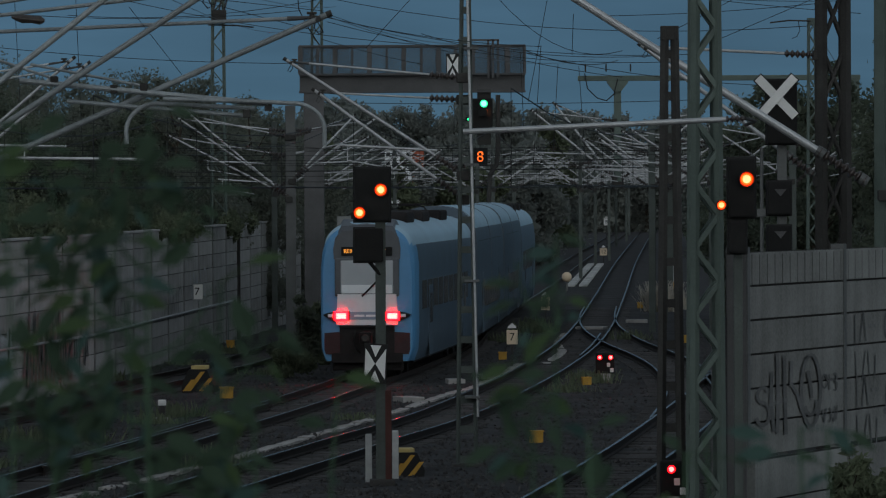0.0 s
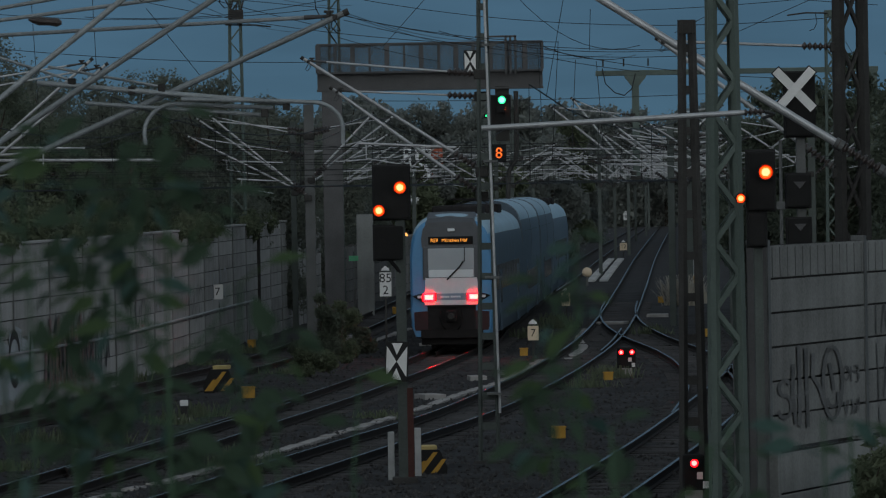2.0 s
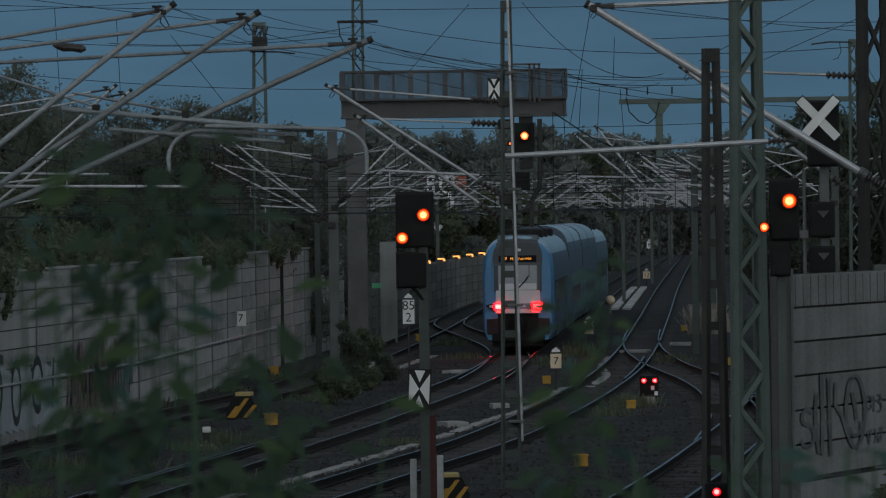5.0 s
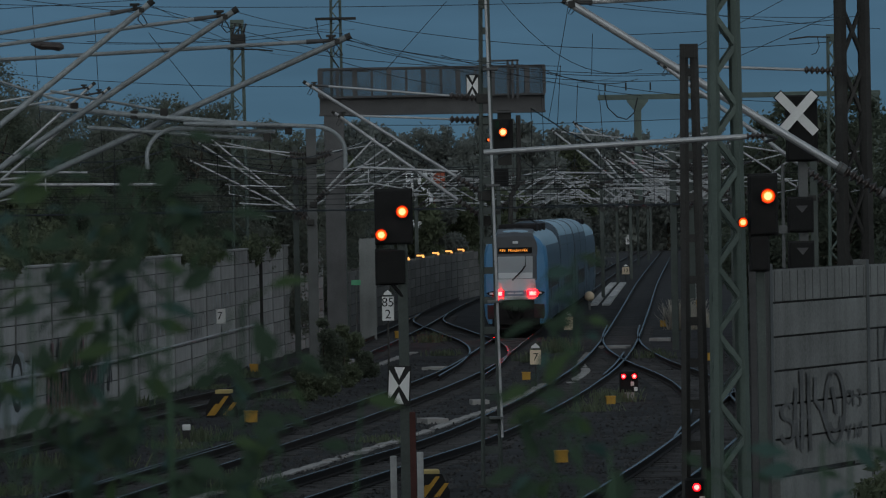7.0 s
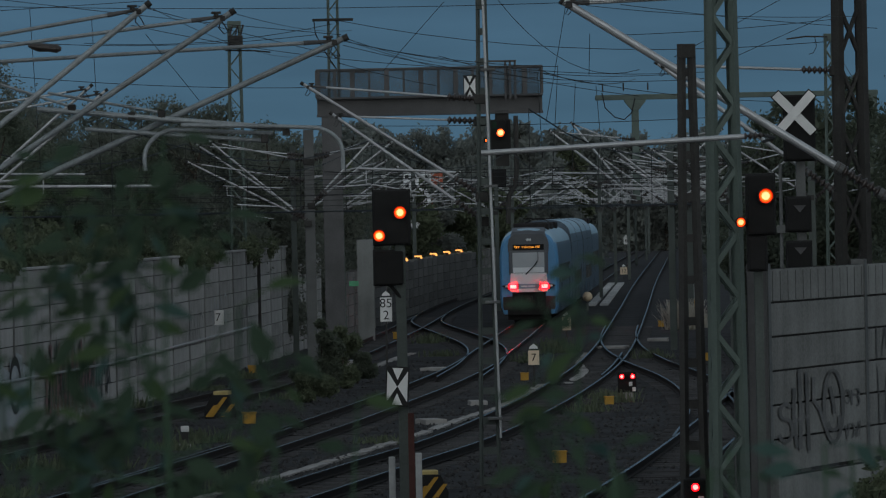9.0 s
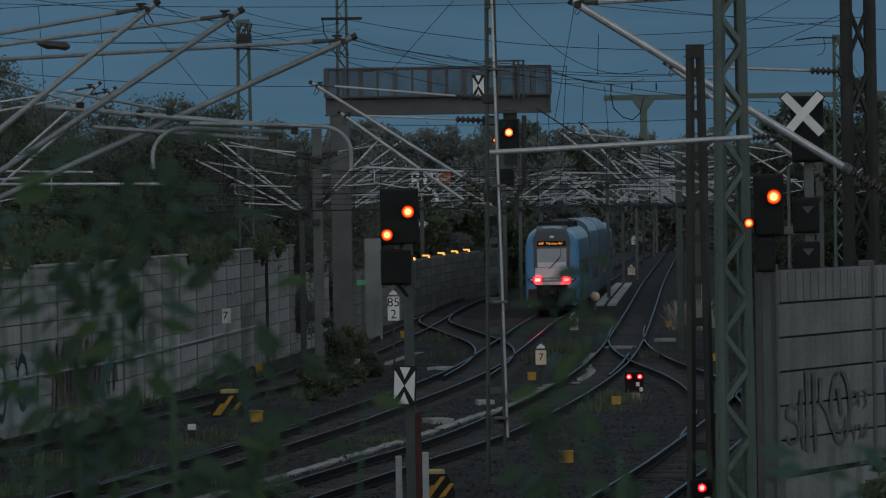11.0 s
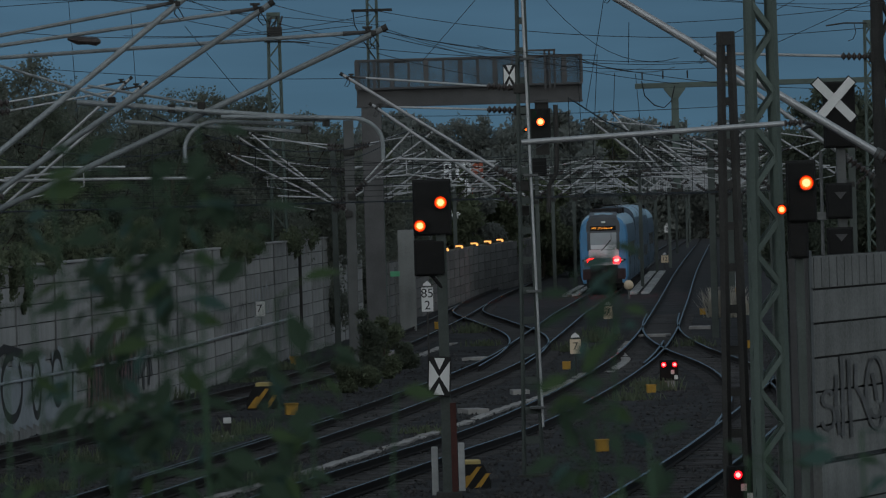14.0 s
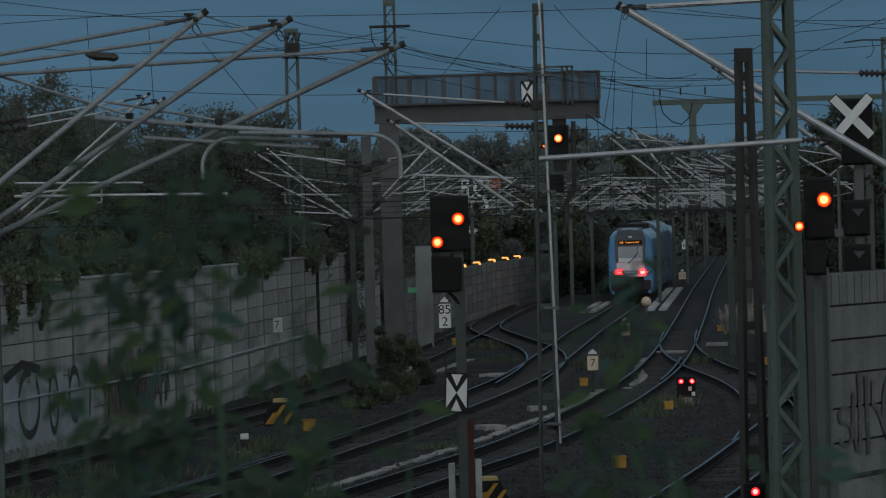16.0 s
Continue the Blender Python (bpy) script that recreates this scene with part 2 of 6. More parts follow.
def sweep(name, pts, profile, material, parent=None, closed=True, mats=None):
    """A profile of (across, up) carried along pts."""
    vs, fs = [], []
    k = len(profile)
    for i, p in enumerate(pts):
        d = (pts[min(i + 1, len(pts) - 1)] - pts[max(i - 1, 0)]).normalized()
        side = Vector((d.y, -d.x, 0))
        for a, u in profile:
            q = p + side * a
            vs.append((q.x, q.y, p.z + u))
    for i in range(len(pts) - 1):
        for j in range(k if closed else k - 1):
            a, b = i * k + j, i * k + (j + 1) % k
            fs.append((a, b, b + k, a + k))
    if closed:
        fs.append(tuple(range(k - 1, -1, -1)))
        fs.append(tuple((len(pts) - 1) * k + j for j in range(k)))
    me = bpy.data.meshes.new(name)
    me.from_pydata(vs, [], fs)
    for m in (material if isinstance(material, (list, tuple)) else [material]):
        me.materials.append(m)
    if mats:
        for i, p in enumerate(me.polygons):
            p.material_index = mats[i % k] if i < (len(pts) - 1) * k else 0
    ob = new(name, me)
    if parent:
        ob.parent = parent
    return ob


# ---- ground and tracks ----
PATH_A = [(-8.2, 95), (-5.3, 120), (-3.6, 135), (-2.06, 149), (-0.60, 164), (0.92, 180.5), (2.40, 200), (3.60, 222), (4.89, 247), (6.11, 271), (8.5, 313), (10.8, 355), (16.4, 460), (31, 720)]
PATH_B = [(-4.7, 95), (-2.95, 107.4), (-0.6, 123.6), (1.94, 142), (5.19, 176.4), (8.0, 217), (11.99, 294), (17.67, 408), (24.9, 547), (34, 720)]
PATH_C = [(-14, 98), (-10.4, 130.4), (-8.6, 146.4), (-6.1, 168), (-4.28, 185.6), (-1.9, 225), (0.33, 270), (2.74, 328), (5.94, 386), (10.9, 484), (25, 720)]
PATH_F = [(2.0, 90), (4.85, 113.5), (6.6, 129), (9.7, 159), (13, 195), (18, 250)]
PATH_E = [(7.2, 135), (8.45, 152), (9.1, 170), (9.15, 185), (8.75, 203), (8.75, 222), (9.3, 242), (10.3, 264)]
PATH_G = [(1.9, 188), (2.85, 205), (3.35, 221), (3.2, 237), (2.3, 257), (1.3, 282), (1.75, 306)]


def ground_height(x, y):
    return 0.06 * noise.noise((x * 0.5, y * 0.5, 0)) + 0.035 * noise.noise((x * 2.1, y * 2.1, 5))


def build_ground():
    vs, fs = [], []
    xs = [-1500, -300, -60] + [-22 + 0.5 * i for i in range(115)] + [60, 300, 1500]
    ys = [-200, -20, 40, 80] + [95 + 0.5 * i for i in range(400)] + [300 + 4 * i for i in range(50)] + [600, 900, 1600, 4000]
    for y in ys:
        for x in xs:
            inside = -22 <= x <= 35 and 95 <= y <= 300
            vs.append((x, y, -0.22 + (ground_height(x, y) if inside else 0)))
    w = len(xs)
    for j in range(len(ys) - 1):
        for i in range(w - 1):
            a = j * w + i
            fs.append((a, a + 1, a + 1 + w, a + w))
    me = bpy.data.meshes.new("ground")
    me.from_pydata(vs, [], fs)
    me.materials.append(M_BALLAST)
    for p in me.polygons:
        p.use_smooth = True
    tagged(new("ground", me), "dark grey-brown ballast bed between the tracks", "ground", kind="structure")


build_ground()

RAIL = [(-0.075, -0.172), (0.075, -0.172), (0.075, -0.16), (0.012, -0.14), (0.012, -0.045), (0.036, -0.035), (0.034, 0.0), (-0.034, 0.0), (-0.036, -0.035), (-0.012, -0.045), (-0.012, -0.14), (-0.075, -0.16)]
RAIL_MATS = [0, 0, 0, 0, 0, 0, 1, 0, 0, 0, 0, 0]
SLEEPER = mesh_of("sleeper", boxed((0, 0, -0.245), (2.5, 0.26, 0.16), 0.02), M_SLEEPER)


def build_track(name, ctrl, near, far, label, every=0.62):
    top = tagged(new(name), label, "railway track", "railway tracks", "structure")
    pts = smooth_path(ctrl, 1.5)
    for off in (-0.7535, 0.7535):
        ob = sweep("rail", pts, [(a + off, u) for a, u in RAIL], (M_RAIL_SIDE, M_RAIL_TOP), top, mats=RAIL_MATS)
    ties = smooth_path(ctrl, every)
    for a, b in zip(ties, ties[1:]):
        if near <= a.y <= far:
            ob = new("sleeper", SLEEPER)
            ob.parent = top
            ob.matrix_basis = Matrix.Translation(a + Vector((0, 0, random.uniform(-0.035, -0.012)))) @ (b - a).to_track_quat("Y", "Z").to_matrix().to_4x4() @ pose(0, 0, 0, 0, 0, random.uniform(-0.6, 0.6))
    return top


build_track("track_1", PATH_A, 98, 250, "curved railway track with concrete sleepers and rusty rails")
build_track("track_2", PATH_B, 95, 270, "curved railway track with polished rails on ballast")
build_track("track_3", PATH_C, 118, 290, "railway track beside a concrete retaining wall")
build_track("track_4", PATH_F, 92, 200, "railway track at the foot of a grey wall")
build_track("track_5", PATH_E, 138, 262, "short curved track of a crossover turnout")
build_track("track_6", PATH_G, 190, 304, "short curved track of a turnout")


# ---- walls ----
def wall_panels(name, pts, thick, z0, z1, row, bay, material, post_mat, label, proud=0.08):
    """A wall of stacked panels between posts along straight stretches."""
    top = tagged(new(name), label, "wall", "", "structure")
    rows = max(1, round((z1 - z0) / row))
    rh = (z1 - z0) / rows
    for (ax, ay), (bx, by) in zip(pts, pts[1:]):
        a, b = Vector((ax, ay, 0)), Vector((bx, by, 0))
        n = max(1, round((b - a).length / bay))
        blen = (b - a).length / n
        turn = (b - a).to_track_quat("X", "Z").to_matrix().to_4x4()
        panel = mesh_of("panel", boxed((0, 0, 0), (blen - (0.10 if proud else 0.035), thick, rh - (0.035 if proud else 0.026)), 0.012), material)
        core = part("joint_fill", boxed(((b - a).length / 2, 0, (z0 + z1) / 2), ((b - a).length, thick * 0.6, z1 - z0 - 0.02)), M_JOINT, top)
        core.matrix_basis = Matrix.Translation(a) @ turn
        for i in range(n):
            m = Matrix.Translation(a) @ turn
            for k in range(rows):
                ob = new("panel", panel)
                ob.parent = top
                ob.matrix_basis = m @ Matrix.Translation(((i + 0.5) * blen, random.uniform(-0.012, 0.012), z0 + (k + 0.5) * rh)) @ pose(0, 0, 0, random.uniform(-0.2, 0.2), 0, 0)
            if proud:
                ob = part("post", boxed((i * blen, 0, (z0 + z1 + proud) / 2), (0.16, thick + 0.05, z1 - z0 + proud), 0.01), post_mat, top)
            else:
                ob = part("joint_seal", boxed((i * blen, -thick / 2 - 0.012, (z0 + z1) / 2), (0.13, 0.03, z1 - z0 - 0.02)), M_SEAL, top)
                ob.matrix_basis = m
                ob = part("coping", boxed(((i + 0.5) * blen, 0, z1 + 0.035), (blen - 0.015, thick + 0.1, 0.07), 0.012), post_mat, top)
            ob.matrix_basis = m
    return top


wall_panels("wall_left", [(-15.2, 100), (-11.5, 137), (-8.5, 166), (-5.55, 217), (-3.6, 250)], 0.22, -0.3, 4.15, 0.5, 6.0, M_WALL, M_WALL, "pale grey concrete panel retaining wall with dark joints and graffiti", 0)
wall_panels("wall_far", [(-3.1, 250), (0.0, 305), (2.1, 340), (5.4, 381), (9.8, 461), (16, 560)], 0.25, -0.3, 2.76, 0.5, 5.0, M_WALL_FAR, M_WALL_FAR, "dark block wall beside the far tracks")
wall_panels("wall_right", [(6.09, 95), (8.15, 100.3), (12.13, 110.6), (20.03, 131)], 0.2, 0.95, 4.42, 0.58, 5.68, M_WALL_R, M_GREY, "grey concrete noise wall with ribbed top row and graffiti")
wall_panels("wall_right_base", [(6.17, 95.1), (20.13, 131.1)], 0.3, -0.5, 0.9, 0.7, 5.7, M_WALL_R, M_WALL_R, "weathered concrete plinth under the noise wall")
wl_post = part("post", boxed((0, 0, 2.0), (0.3, 0.34, 4.7), 0.02), M_DARK, bpy.data.objects["wall_left"], "dark steel post between two wall stretches")
wl_post.matrix_basis = pose(-5.5, 216.6, -0.3)
wr_end = thing("wall_end_post", pose(5.98, 94.9, -0.3), "dark grey steel end post of the noise wall", "post", kind="structure")
for dx, dy, sx, sy in ((0.0, -0.14, 0.32, 0.02), (0.0, 0.14, 0.32, 0.02), (0.0, 0.0, 0.02, 0.26), (-0.32, 0.1, 0.18, 0.06)):
    part("flange", boxed((dx, dy, 2.4), (sx, sy, 4.8), 0.004), M_GANTRY, wr_end)


# ---- train ----
def car_section(hw, zb, zt, tumble=0.09, roof=0.75):
    """Half outline of a carriage body, from the bottom up to the crown."""
    pts = [(hw - 0.16, zb), (hw - 0.03, zb + 0.35), (hw, zb + 0.8), (hw, zt - roof - 0.5), (hw - tumble * 0.6, zt - roof)]
    for i in range(1, 13):
        a = i / 12 * math.pi / 2
        pts.append(((hw - tumble) * math.cos(a) ** 0.75, zt - roof + roof * math.sin(a) ** 0.9))
    return pts


def loft(sections):
    """sections: (y, half outline). Mirrored and skinned, ends closed."""
    bm = bmesh.new()
    rings = []
    for y, half in sections:
        ring = [bm.verts.new((x, y, z)) for x, z in half] + [bm.verts.new((-x, y, z)) for x, z in reversed(half[:-1])]
        rings.append(ring)
    for a, b in zip(rings, rings[1:]):
        for i in range(len(a)):
            j = (i + 1) % len(a)
            bm.faces.new((a[i], a[j], b[j], b[i]))
    bm.faces.new(rings[0])
    bm.faces.new(list(reversed(rings[-1])))
    bmesh.ops.recalc_face_normals(bm, faces=bm.faces)
    return bm


def glyphs(name, text, size, m, material, parent, spacing=1.0):
    cu = bpy.data.curves.new(name, "FONT")
    cu.body, cu.size, cu.align_x, cu.align_y, cu.extrude, cu.space_character = text, size, "CENTER", "CENTER", 0.0006, spacing
    cu.materials.append(material)
    ob = new(name, cu)
    ob.parent = parent
    ob.matrix_basis = m
    return ob


def bogie(parent, y):
    b = part("bogie", boxed((0, y, 0.55), (2.0, 2.6, 0.35), 0.05), M_UNDER, parent)
    for dy in (-1.25, 1.25):
        for dx in (-0.75, 0.75):
            bm = bmesh.new()
            rod(bm, (dx - 0.065, y + dy, 0.43), (dx + 0.065, y + dy, 0.43), 0.43, seg=20)
            part("wheel", bm, M_UNDER, b)


def carriage(double, cab):
    L, hw = 25.3, 1.41
    zt = 4.92 if double else 4.62
    car = thing("rail_car", pose(0, 0, 0), "blue and grey double-deck middle rail car of a regional train" if double else "blue regional train end car with lit red tail lamps" if cab < 0 else "blue regional train leading car", "train")
    y0, y1 = -L / 2, L / 2
    full = car_section(hw, 0.42, zt, roof=0.9)
    if cab < 0:
        secs = [(y0 + 0.0, car_section(1.31, 0.55, zt - 0.30, roof=0.8)), (y0 + 0.10, car_section(1.37, 0.50, zt - 0.16, roof=0.85)), (y0 + 0.5, car_section(1.41, 0.46, zt - 0.04, roof=0.9)), (y0 + 1.6, full), (y1, full)]
    else:
        secs = [(y0, full), (y1, full)]
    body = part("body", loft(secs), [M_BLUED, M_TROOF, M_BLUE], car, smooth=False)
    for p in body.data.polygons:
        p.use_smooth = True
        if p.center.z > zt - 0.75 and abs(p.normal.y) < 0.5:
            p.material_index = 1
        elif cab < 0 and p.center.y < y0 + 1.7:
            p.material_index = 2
    body.data.set_sharp_from_angle(angle=radians(38))
    part("underframe", boxed((0, 0, 0.62), (2.5, L - 3, 0.5), 0.04), M_UNDER, car)
    bogie(car, y0 + 3.4), bogie(car, y1 - 3.4)
    # side windows and doors
    rowz = (1.75, 3.35) if double else (2.35,)
    for z in rowz:
        for sgn in (-1, 1):
            for k in range(9):
                y = y0 + 3.6 + k * 2.15
                if double and k in (0, 8) and z < 2:
                    continue
                part("window", boxed((sgn * (hw - 0.005 - (0.03 if z > 3 else 0)), y, z), (0.03, 1.75, 0.85 if not double else 0.75), 0.01), M_TGLASS, car)
    for sgn in (-1, 1):
        for y in (y0 + 6.0, y1 - 5.2):
            d = part("door", boxed((sgn * (hw + 0.004), y, 1.55), (0.03, 1.4, 2.1), 0.015), M_BLUED, car)
            part("door_window", boxed((sgn * (hw + 0.014), y, 1.9), (0.02, 0.9, 0.9), 0.01), M_TGLASS, d)
    # gangway and roof gear
    part("gangway", boxed((0, y1 + 0.15, 2.2), (2.0, 0.5, 3.2), 0.05), M_UNDER, car)
    for y in ((y0 + 5.5, y0 + 11.5, y1 - 6.5) if not double else ()):
        part("roof_unit", boxed((0, y, zt + 0.02), (1.7, 2.8, 0.36), 0.08), M_UNDER, car)
    if double:
        for y in (y0 + 0.5, 0.0, y1 - 0.5):
            part("roof_band", loft([(y - 0.18, [(x * 1.006, z + 0.012) for x, z in full]), (y + 0.18, [(x * 1.006, z + 0.012) for x, z in full])]), M_TGREY, car)
    elif cab < 0:
        pan = part("pantograph", rods([(-0.6, 2.0, zt + 0.2), (-0.4, 3.6, zt + 0.3), (-0.3, 2.4, zt + 0.36), (0.3, 2.4, zt + 0.36), (0.4, 3.6, zt + 0.3), (0.6, 2.0, zt + 0.2)], 0.025), M_UNDER, car)
        part("collector", boxed((0, 2.4, zt + 0.4), (1.5, 0.12, 0.05), 0.01), M_UNDER, pan)
        # cab face
        yf = y0
        part("visor", loft([(yf - 0.05, [(0.97, 3.45), (0.99, 3.75), (0.93, 4.05), (0.74, 4.28), (0, 4.32)]), (yf + 0.08, [(0.99, 3.45), (1.0, 3.78), (0.95, 4.12), (0.76, 4.42), (0, 4.47)]), (yf + 0.9, [(1.0, 3.45), (1.0, 3.8), (0.97, 4.25), (0.78, 4.62), (0, 4.645)])]), M_TGREY, car)
        part("screen_frame", boxed((0, yf - 0.02, 2.92), (1.9, 0.1, 1.14), 0.05), M_TGREY, car)
        part("windscreen", boxed((0, yf - 0.05, 2.93), (1.56, 0.08, 0.98), 0.04), M_SCREEN, car)
        part("windscreen_lower", boxed((0, yf - 0.055, 2.57), (1.5, 0.08, 0.26), 0.02), M_TWHITE, car)
        wip = part("wiper", rods([(0.42, yf - 0.13, 2.98), (0.3, yf - 0.13, 2.8), (-0.14, yf - 0.12, 2.36)], 0.03), M_BLACK, car)
        part("wiper_arm", rods([(0.46, yf - 0.13, 3.45), (0.46, yf - 0.13, 2.95)], 0.012), M_BLACK, wip)
        part("front_panel", loft([(yf - 0.11, [(0.90, 1.52), (0.90, 1.7), (0.86, 2.42), (0, 2.42)]), (yf + 0.1, [(0.92, 1.5), (0.92, 1.7), (0.88, 2.44), (0, 2.44)])]), M_TWHITE, car)
        part("number_strip", boxed((0, yf - 0.075, 1.79), (1.2, 0.09, 0.23), 0.02), M_TSTRIP, car)
        for x, w in ((-0.22, 0.3), (0.14, 0.34)):
            part("lettering_bar", boxed((x, yf - 0.122, 1.79), (w, 0.006, 0.06)), M_TWHITE, car)
        disp = part("display", boxed((0.0, yf - 0.05, 3.68), (1.5, 0.1, 0.26), 0.02), M_BLACK, car)
        glyphs("display_text", "RE9   München Hbf", 0.165, pose(-0.06, yf - 0.105, 3.68, 90, 0, 0), M_DISPLAY, disp, 0.95)
        part("top_lamp", boxed((0.02, yf - 0.05, 4.03), (0.24, 0.1, 0.11), 0.03), M_TWHITE, car)
        for sgn in (-1, 1):
            eye = bmesh.new()
            outline = [(0.50, -0.13), (0.98, -0.14), (1.16, -0.06), (1.31, 0.04), (1.14, 0.10), (0.94, 0.13), (0.50, 0.14)]
            front, back = [[eye.verts.new((sgn * x, y, z)) for x, z in outline] for y in (yf - 0.125, yf + 0.25)]
            eye.faces.new(front), eye.faces.new(back)
            for i in range(len(outline)):
                j = (i + 1) % len(outline)
                eye.faces.new((front[i], front[j], back[j], back[i]))
            bmesh.ops.recalc_face_normals(eye, faces=eye.faces)
            h = part("lamp_housing", eye, M_BLACK, car)
            h.matrix_basis = pose(0, 0, 1.78)
            part("tail_lamp", boxed((sgn * 0.755, yf - 0.13, 0.0), (0.42, 0.05, 0.26), 0.05), M_RED, h)
            part("lamp_core", boxed((sgn * 0.755, yf - 0.155, 0.0), (0.29, 0.02, 0.16), 0.008), M_LENSW, h)
            part("headlamp", boxed((sgn * 1.07, yf - 0.13, 0.015), (0.15, 0.03, 0.09), 0.012), M_TWHITE, h)
            part("side_box", loft([(yf - 0.06, [(0.36, 0.66), (0.40, 0.78), (0.40, 1.28), (0.0, 1.31)]), (yf + 0.3, [(0.38, 0.64), (0.42, 0.78), (0.42, 1.3), (0.0, 1.33)])]), M_TBOX, car).matrix_basis = pose(sgn * 0.86, 0, 0)
        part("front_apron", loft([(yf - 0.012, [(1.20, 0.46), (1.32, 0.8), (1.33, 1.5), (0, 1.5)]), (yf + 0.2, [(1.24, 0.44), (1.37, 0.8), (1.38, 1.5), (0, 1.5)])]), M_BLUE, car)
        part("recess_lower", boxed((0, yf - 0.02, 0.55), (2.1, 0.12, 0.3), 0.02), M_UNDER, car)
        part("gasket", boxed((0, yf - 0.1, 1.475), (1.62, 0.12, 0.06), 0.01), M_UNDER, car)
        for x in (-0.34, 0.34):
            part("brake_hose", rods([(x, yf - 0.1, 1.35), (x * 1.15, yf - 0.25, 1.1), (x * 0.9, yf - 0.28, 0.82), (x * 0.6, yf - 0.14, 0.7)], 0.03), M_BLACK, car)
        part("recess", boxed((0, yf - 0.02, 1.06), (1.62, 0.1, 0.8), 0.02), M_UNDER, car)
        cp = part("coupler", boxed((0, yf - 0.35, 1.14), (0.36, 0.6, 0.36), 0.06), M_UNDER, car)
        bmc = bmesh.new()
        rod(bmc, (0.0, yf - 0.72, 1.14), (0.0, yf - 0.62, 1.14), 0.09, 0.13, 16)
        part("coupler_head", bmc, M_DARK, cp)
        part("snow_plough", boxed((0, yf + 0.25, 0.42), (2.1, 0.15, 0.5), 0.05), M_UNDER, car)
    return car


CARS = [carriage(False, -1), carriage(True, 0), carriage(True, 0), carriage(False, 1)]
TRAIN_PATH = smooth_path(PATH_A, 0.5)
TRAIN_S = [0.0]
for a, b in zip(TRAIN_PATH, TRAIN_PATH[1:]):
    TRAIN_S.append(TRAIN_S[-1] + (b - a).length)


def on_path(s):
    return Vector((float(np.interp(s, TRAIN_S, [p.x for p in TRAIN_PATH])), float(np.interp(s, TRAIN_S, [p.y for p in TRAIN_PATH])), 0))


def train_rows(k):
    rows = []
    start = float(np.interp(166.0, [p.y for p in TRAIN_PATH], TRAIN_S))
    for i in range(17):
        s = start + 11.9 * i + 12.65 + 25.8 * k
        a, b = on_path(s - 9.3), on_path(s + 9.3)
        rows.append((float(i), Matrix.Translation((a + b) / 2) @ (b - a).to_track_quat("Y", "Z").to_matrix().to_4x4()))
    return rows


# lean of the plants close to the lens in the wind: seconds, degrees
SWAY_NEAR = [(0, -0.02), (0.5, -0.09), (1, -0.18), (1.5, -0.15), (2, -0.07), (2.5, 0.2), (3, 0.27), (3.5, 0.16), (6, 0.1), (6.5, -0.08), (7, -0.1), (7.5, -0.17), (8, -0.2), (8.5, -0.18), (9, -0.19), (11.5, -0.25), (12, -0.43), (12.5, -0.38), (13, -0.35), (13.5, -0.37), (14, -0.4), (14.5, -0.44), (15, -0.3), (15.5, -0.37), (16, -0.49)]
SWAY_MID = [(0, 0.22), (0.5, 0.09), (1, 0.05), (1.5, 0.14), (2, 0.23), (2.5, 0.38), (3, 0.39), (3.5, 0.32), (6, 0.28), (6.5, 0.02), (7, 0.02), (7.5, -0.04), (8, -0.04), (8.5, 0.03), (9, 0.25), (11.5, 0.25), (12, 0.34), (12.5, 0.41), (13, 0.42), (13.5, 0.21), (14, -0.07), (14.5, 0.03), (15, 0.15), (15.5, 0.24), (16, 0.22)]


def motions():
    for plant, x, y in WEEDS:
        walk(plant, [(t, pose(x, y, 3.98, 0, lean, 0)) for t, lean in (SWAY_NEAR if x < 0 else SWAY_MID)])
    for k, car in enumerate(CARS):
        walk(car, train_rows(k))
    for drum, m in DRUMS:
        half, turn = m @ pose(0, 0, 0, 0, 0, -55), m @ pose(0, 0, 0, 0, 0, -104 if drum in DRUMS[0] else -92)
        walk(drum, [(0.0, m), (2.0, m), (4.4, m), (4.5, half), (4.6, turn), (7.0, turn), (16.0, turn)])


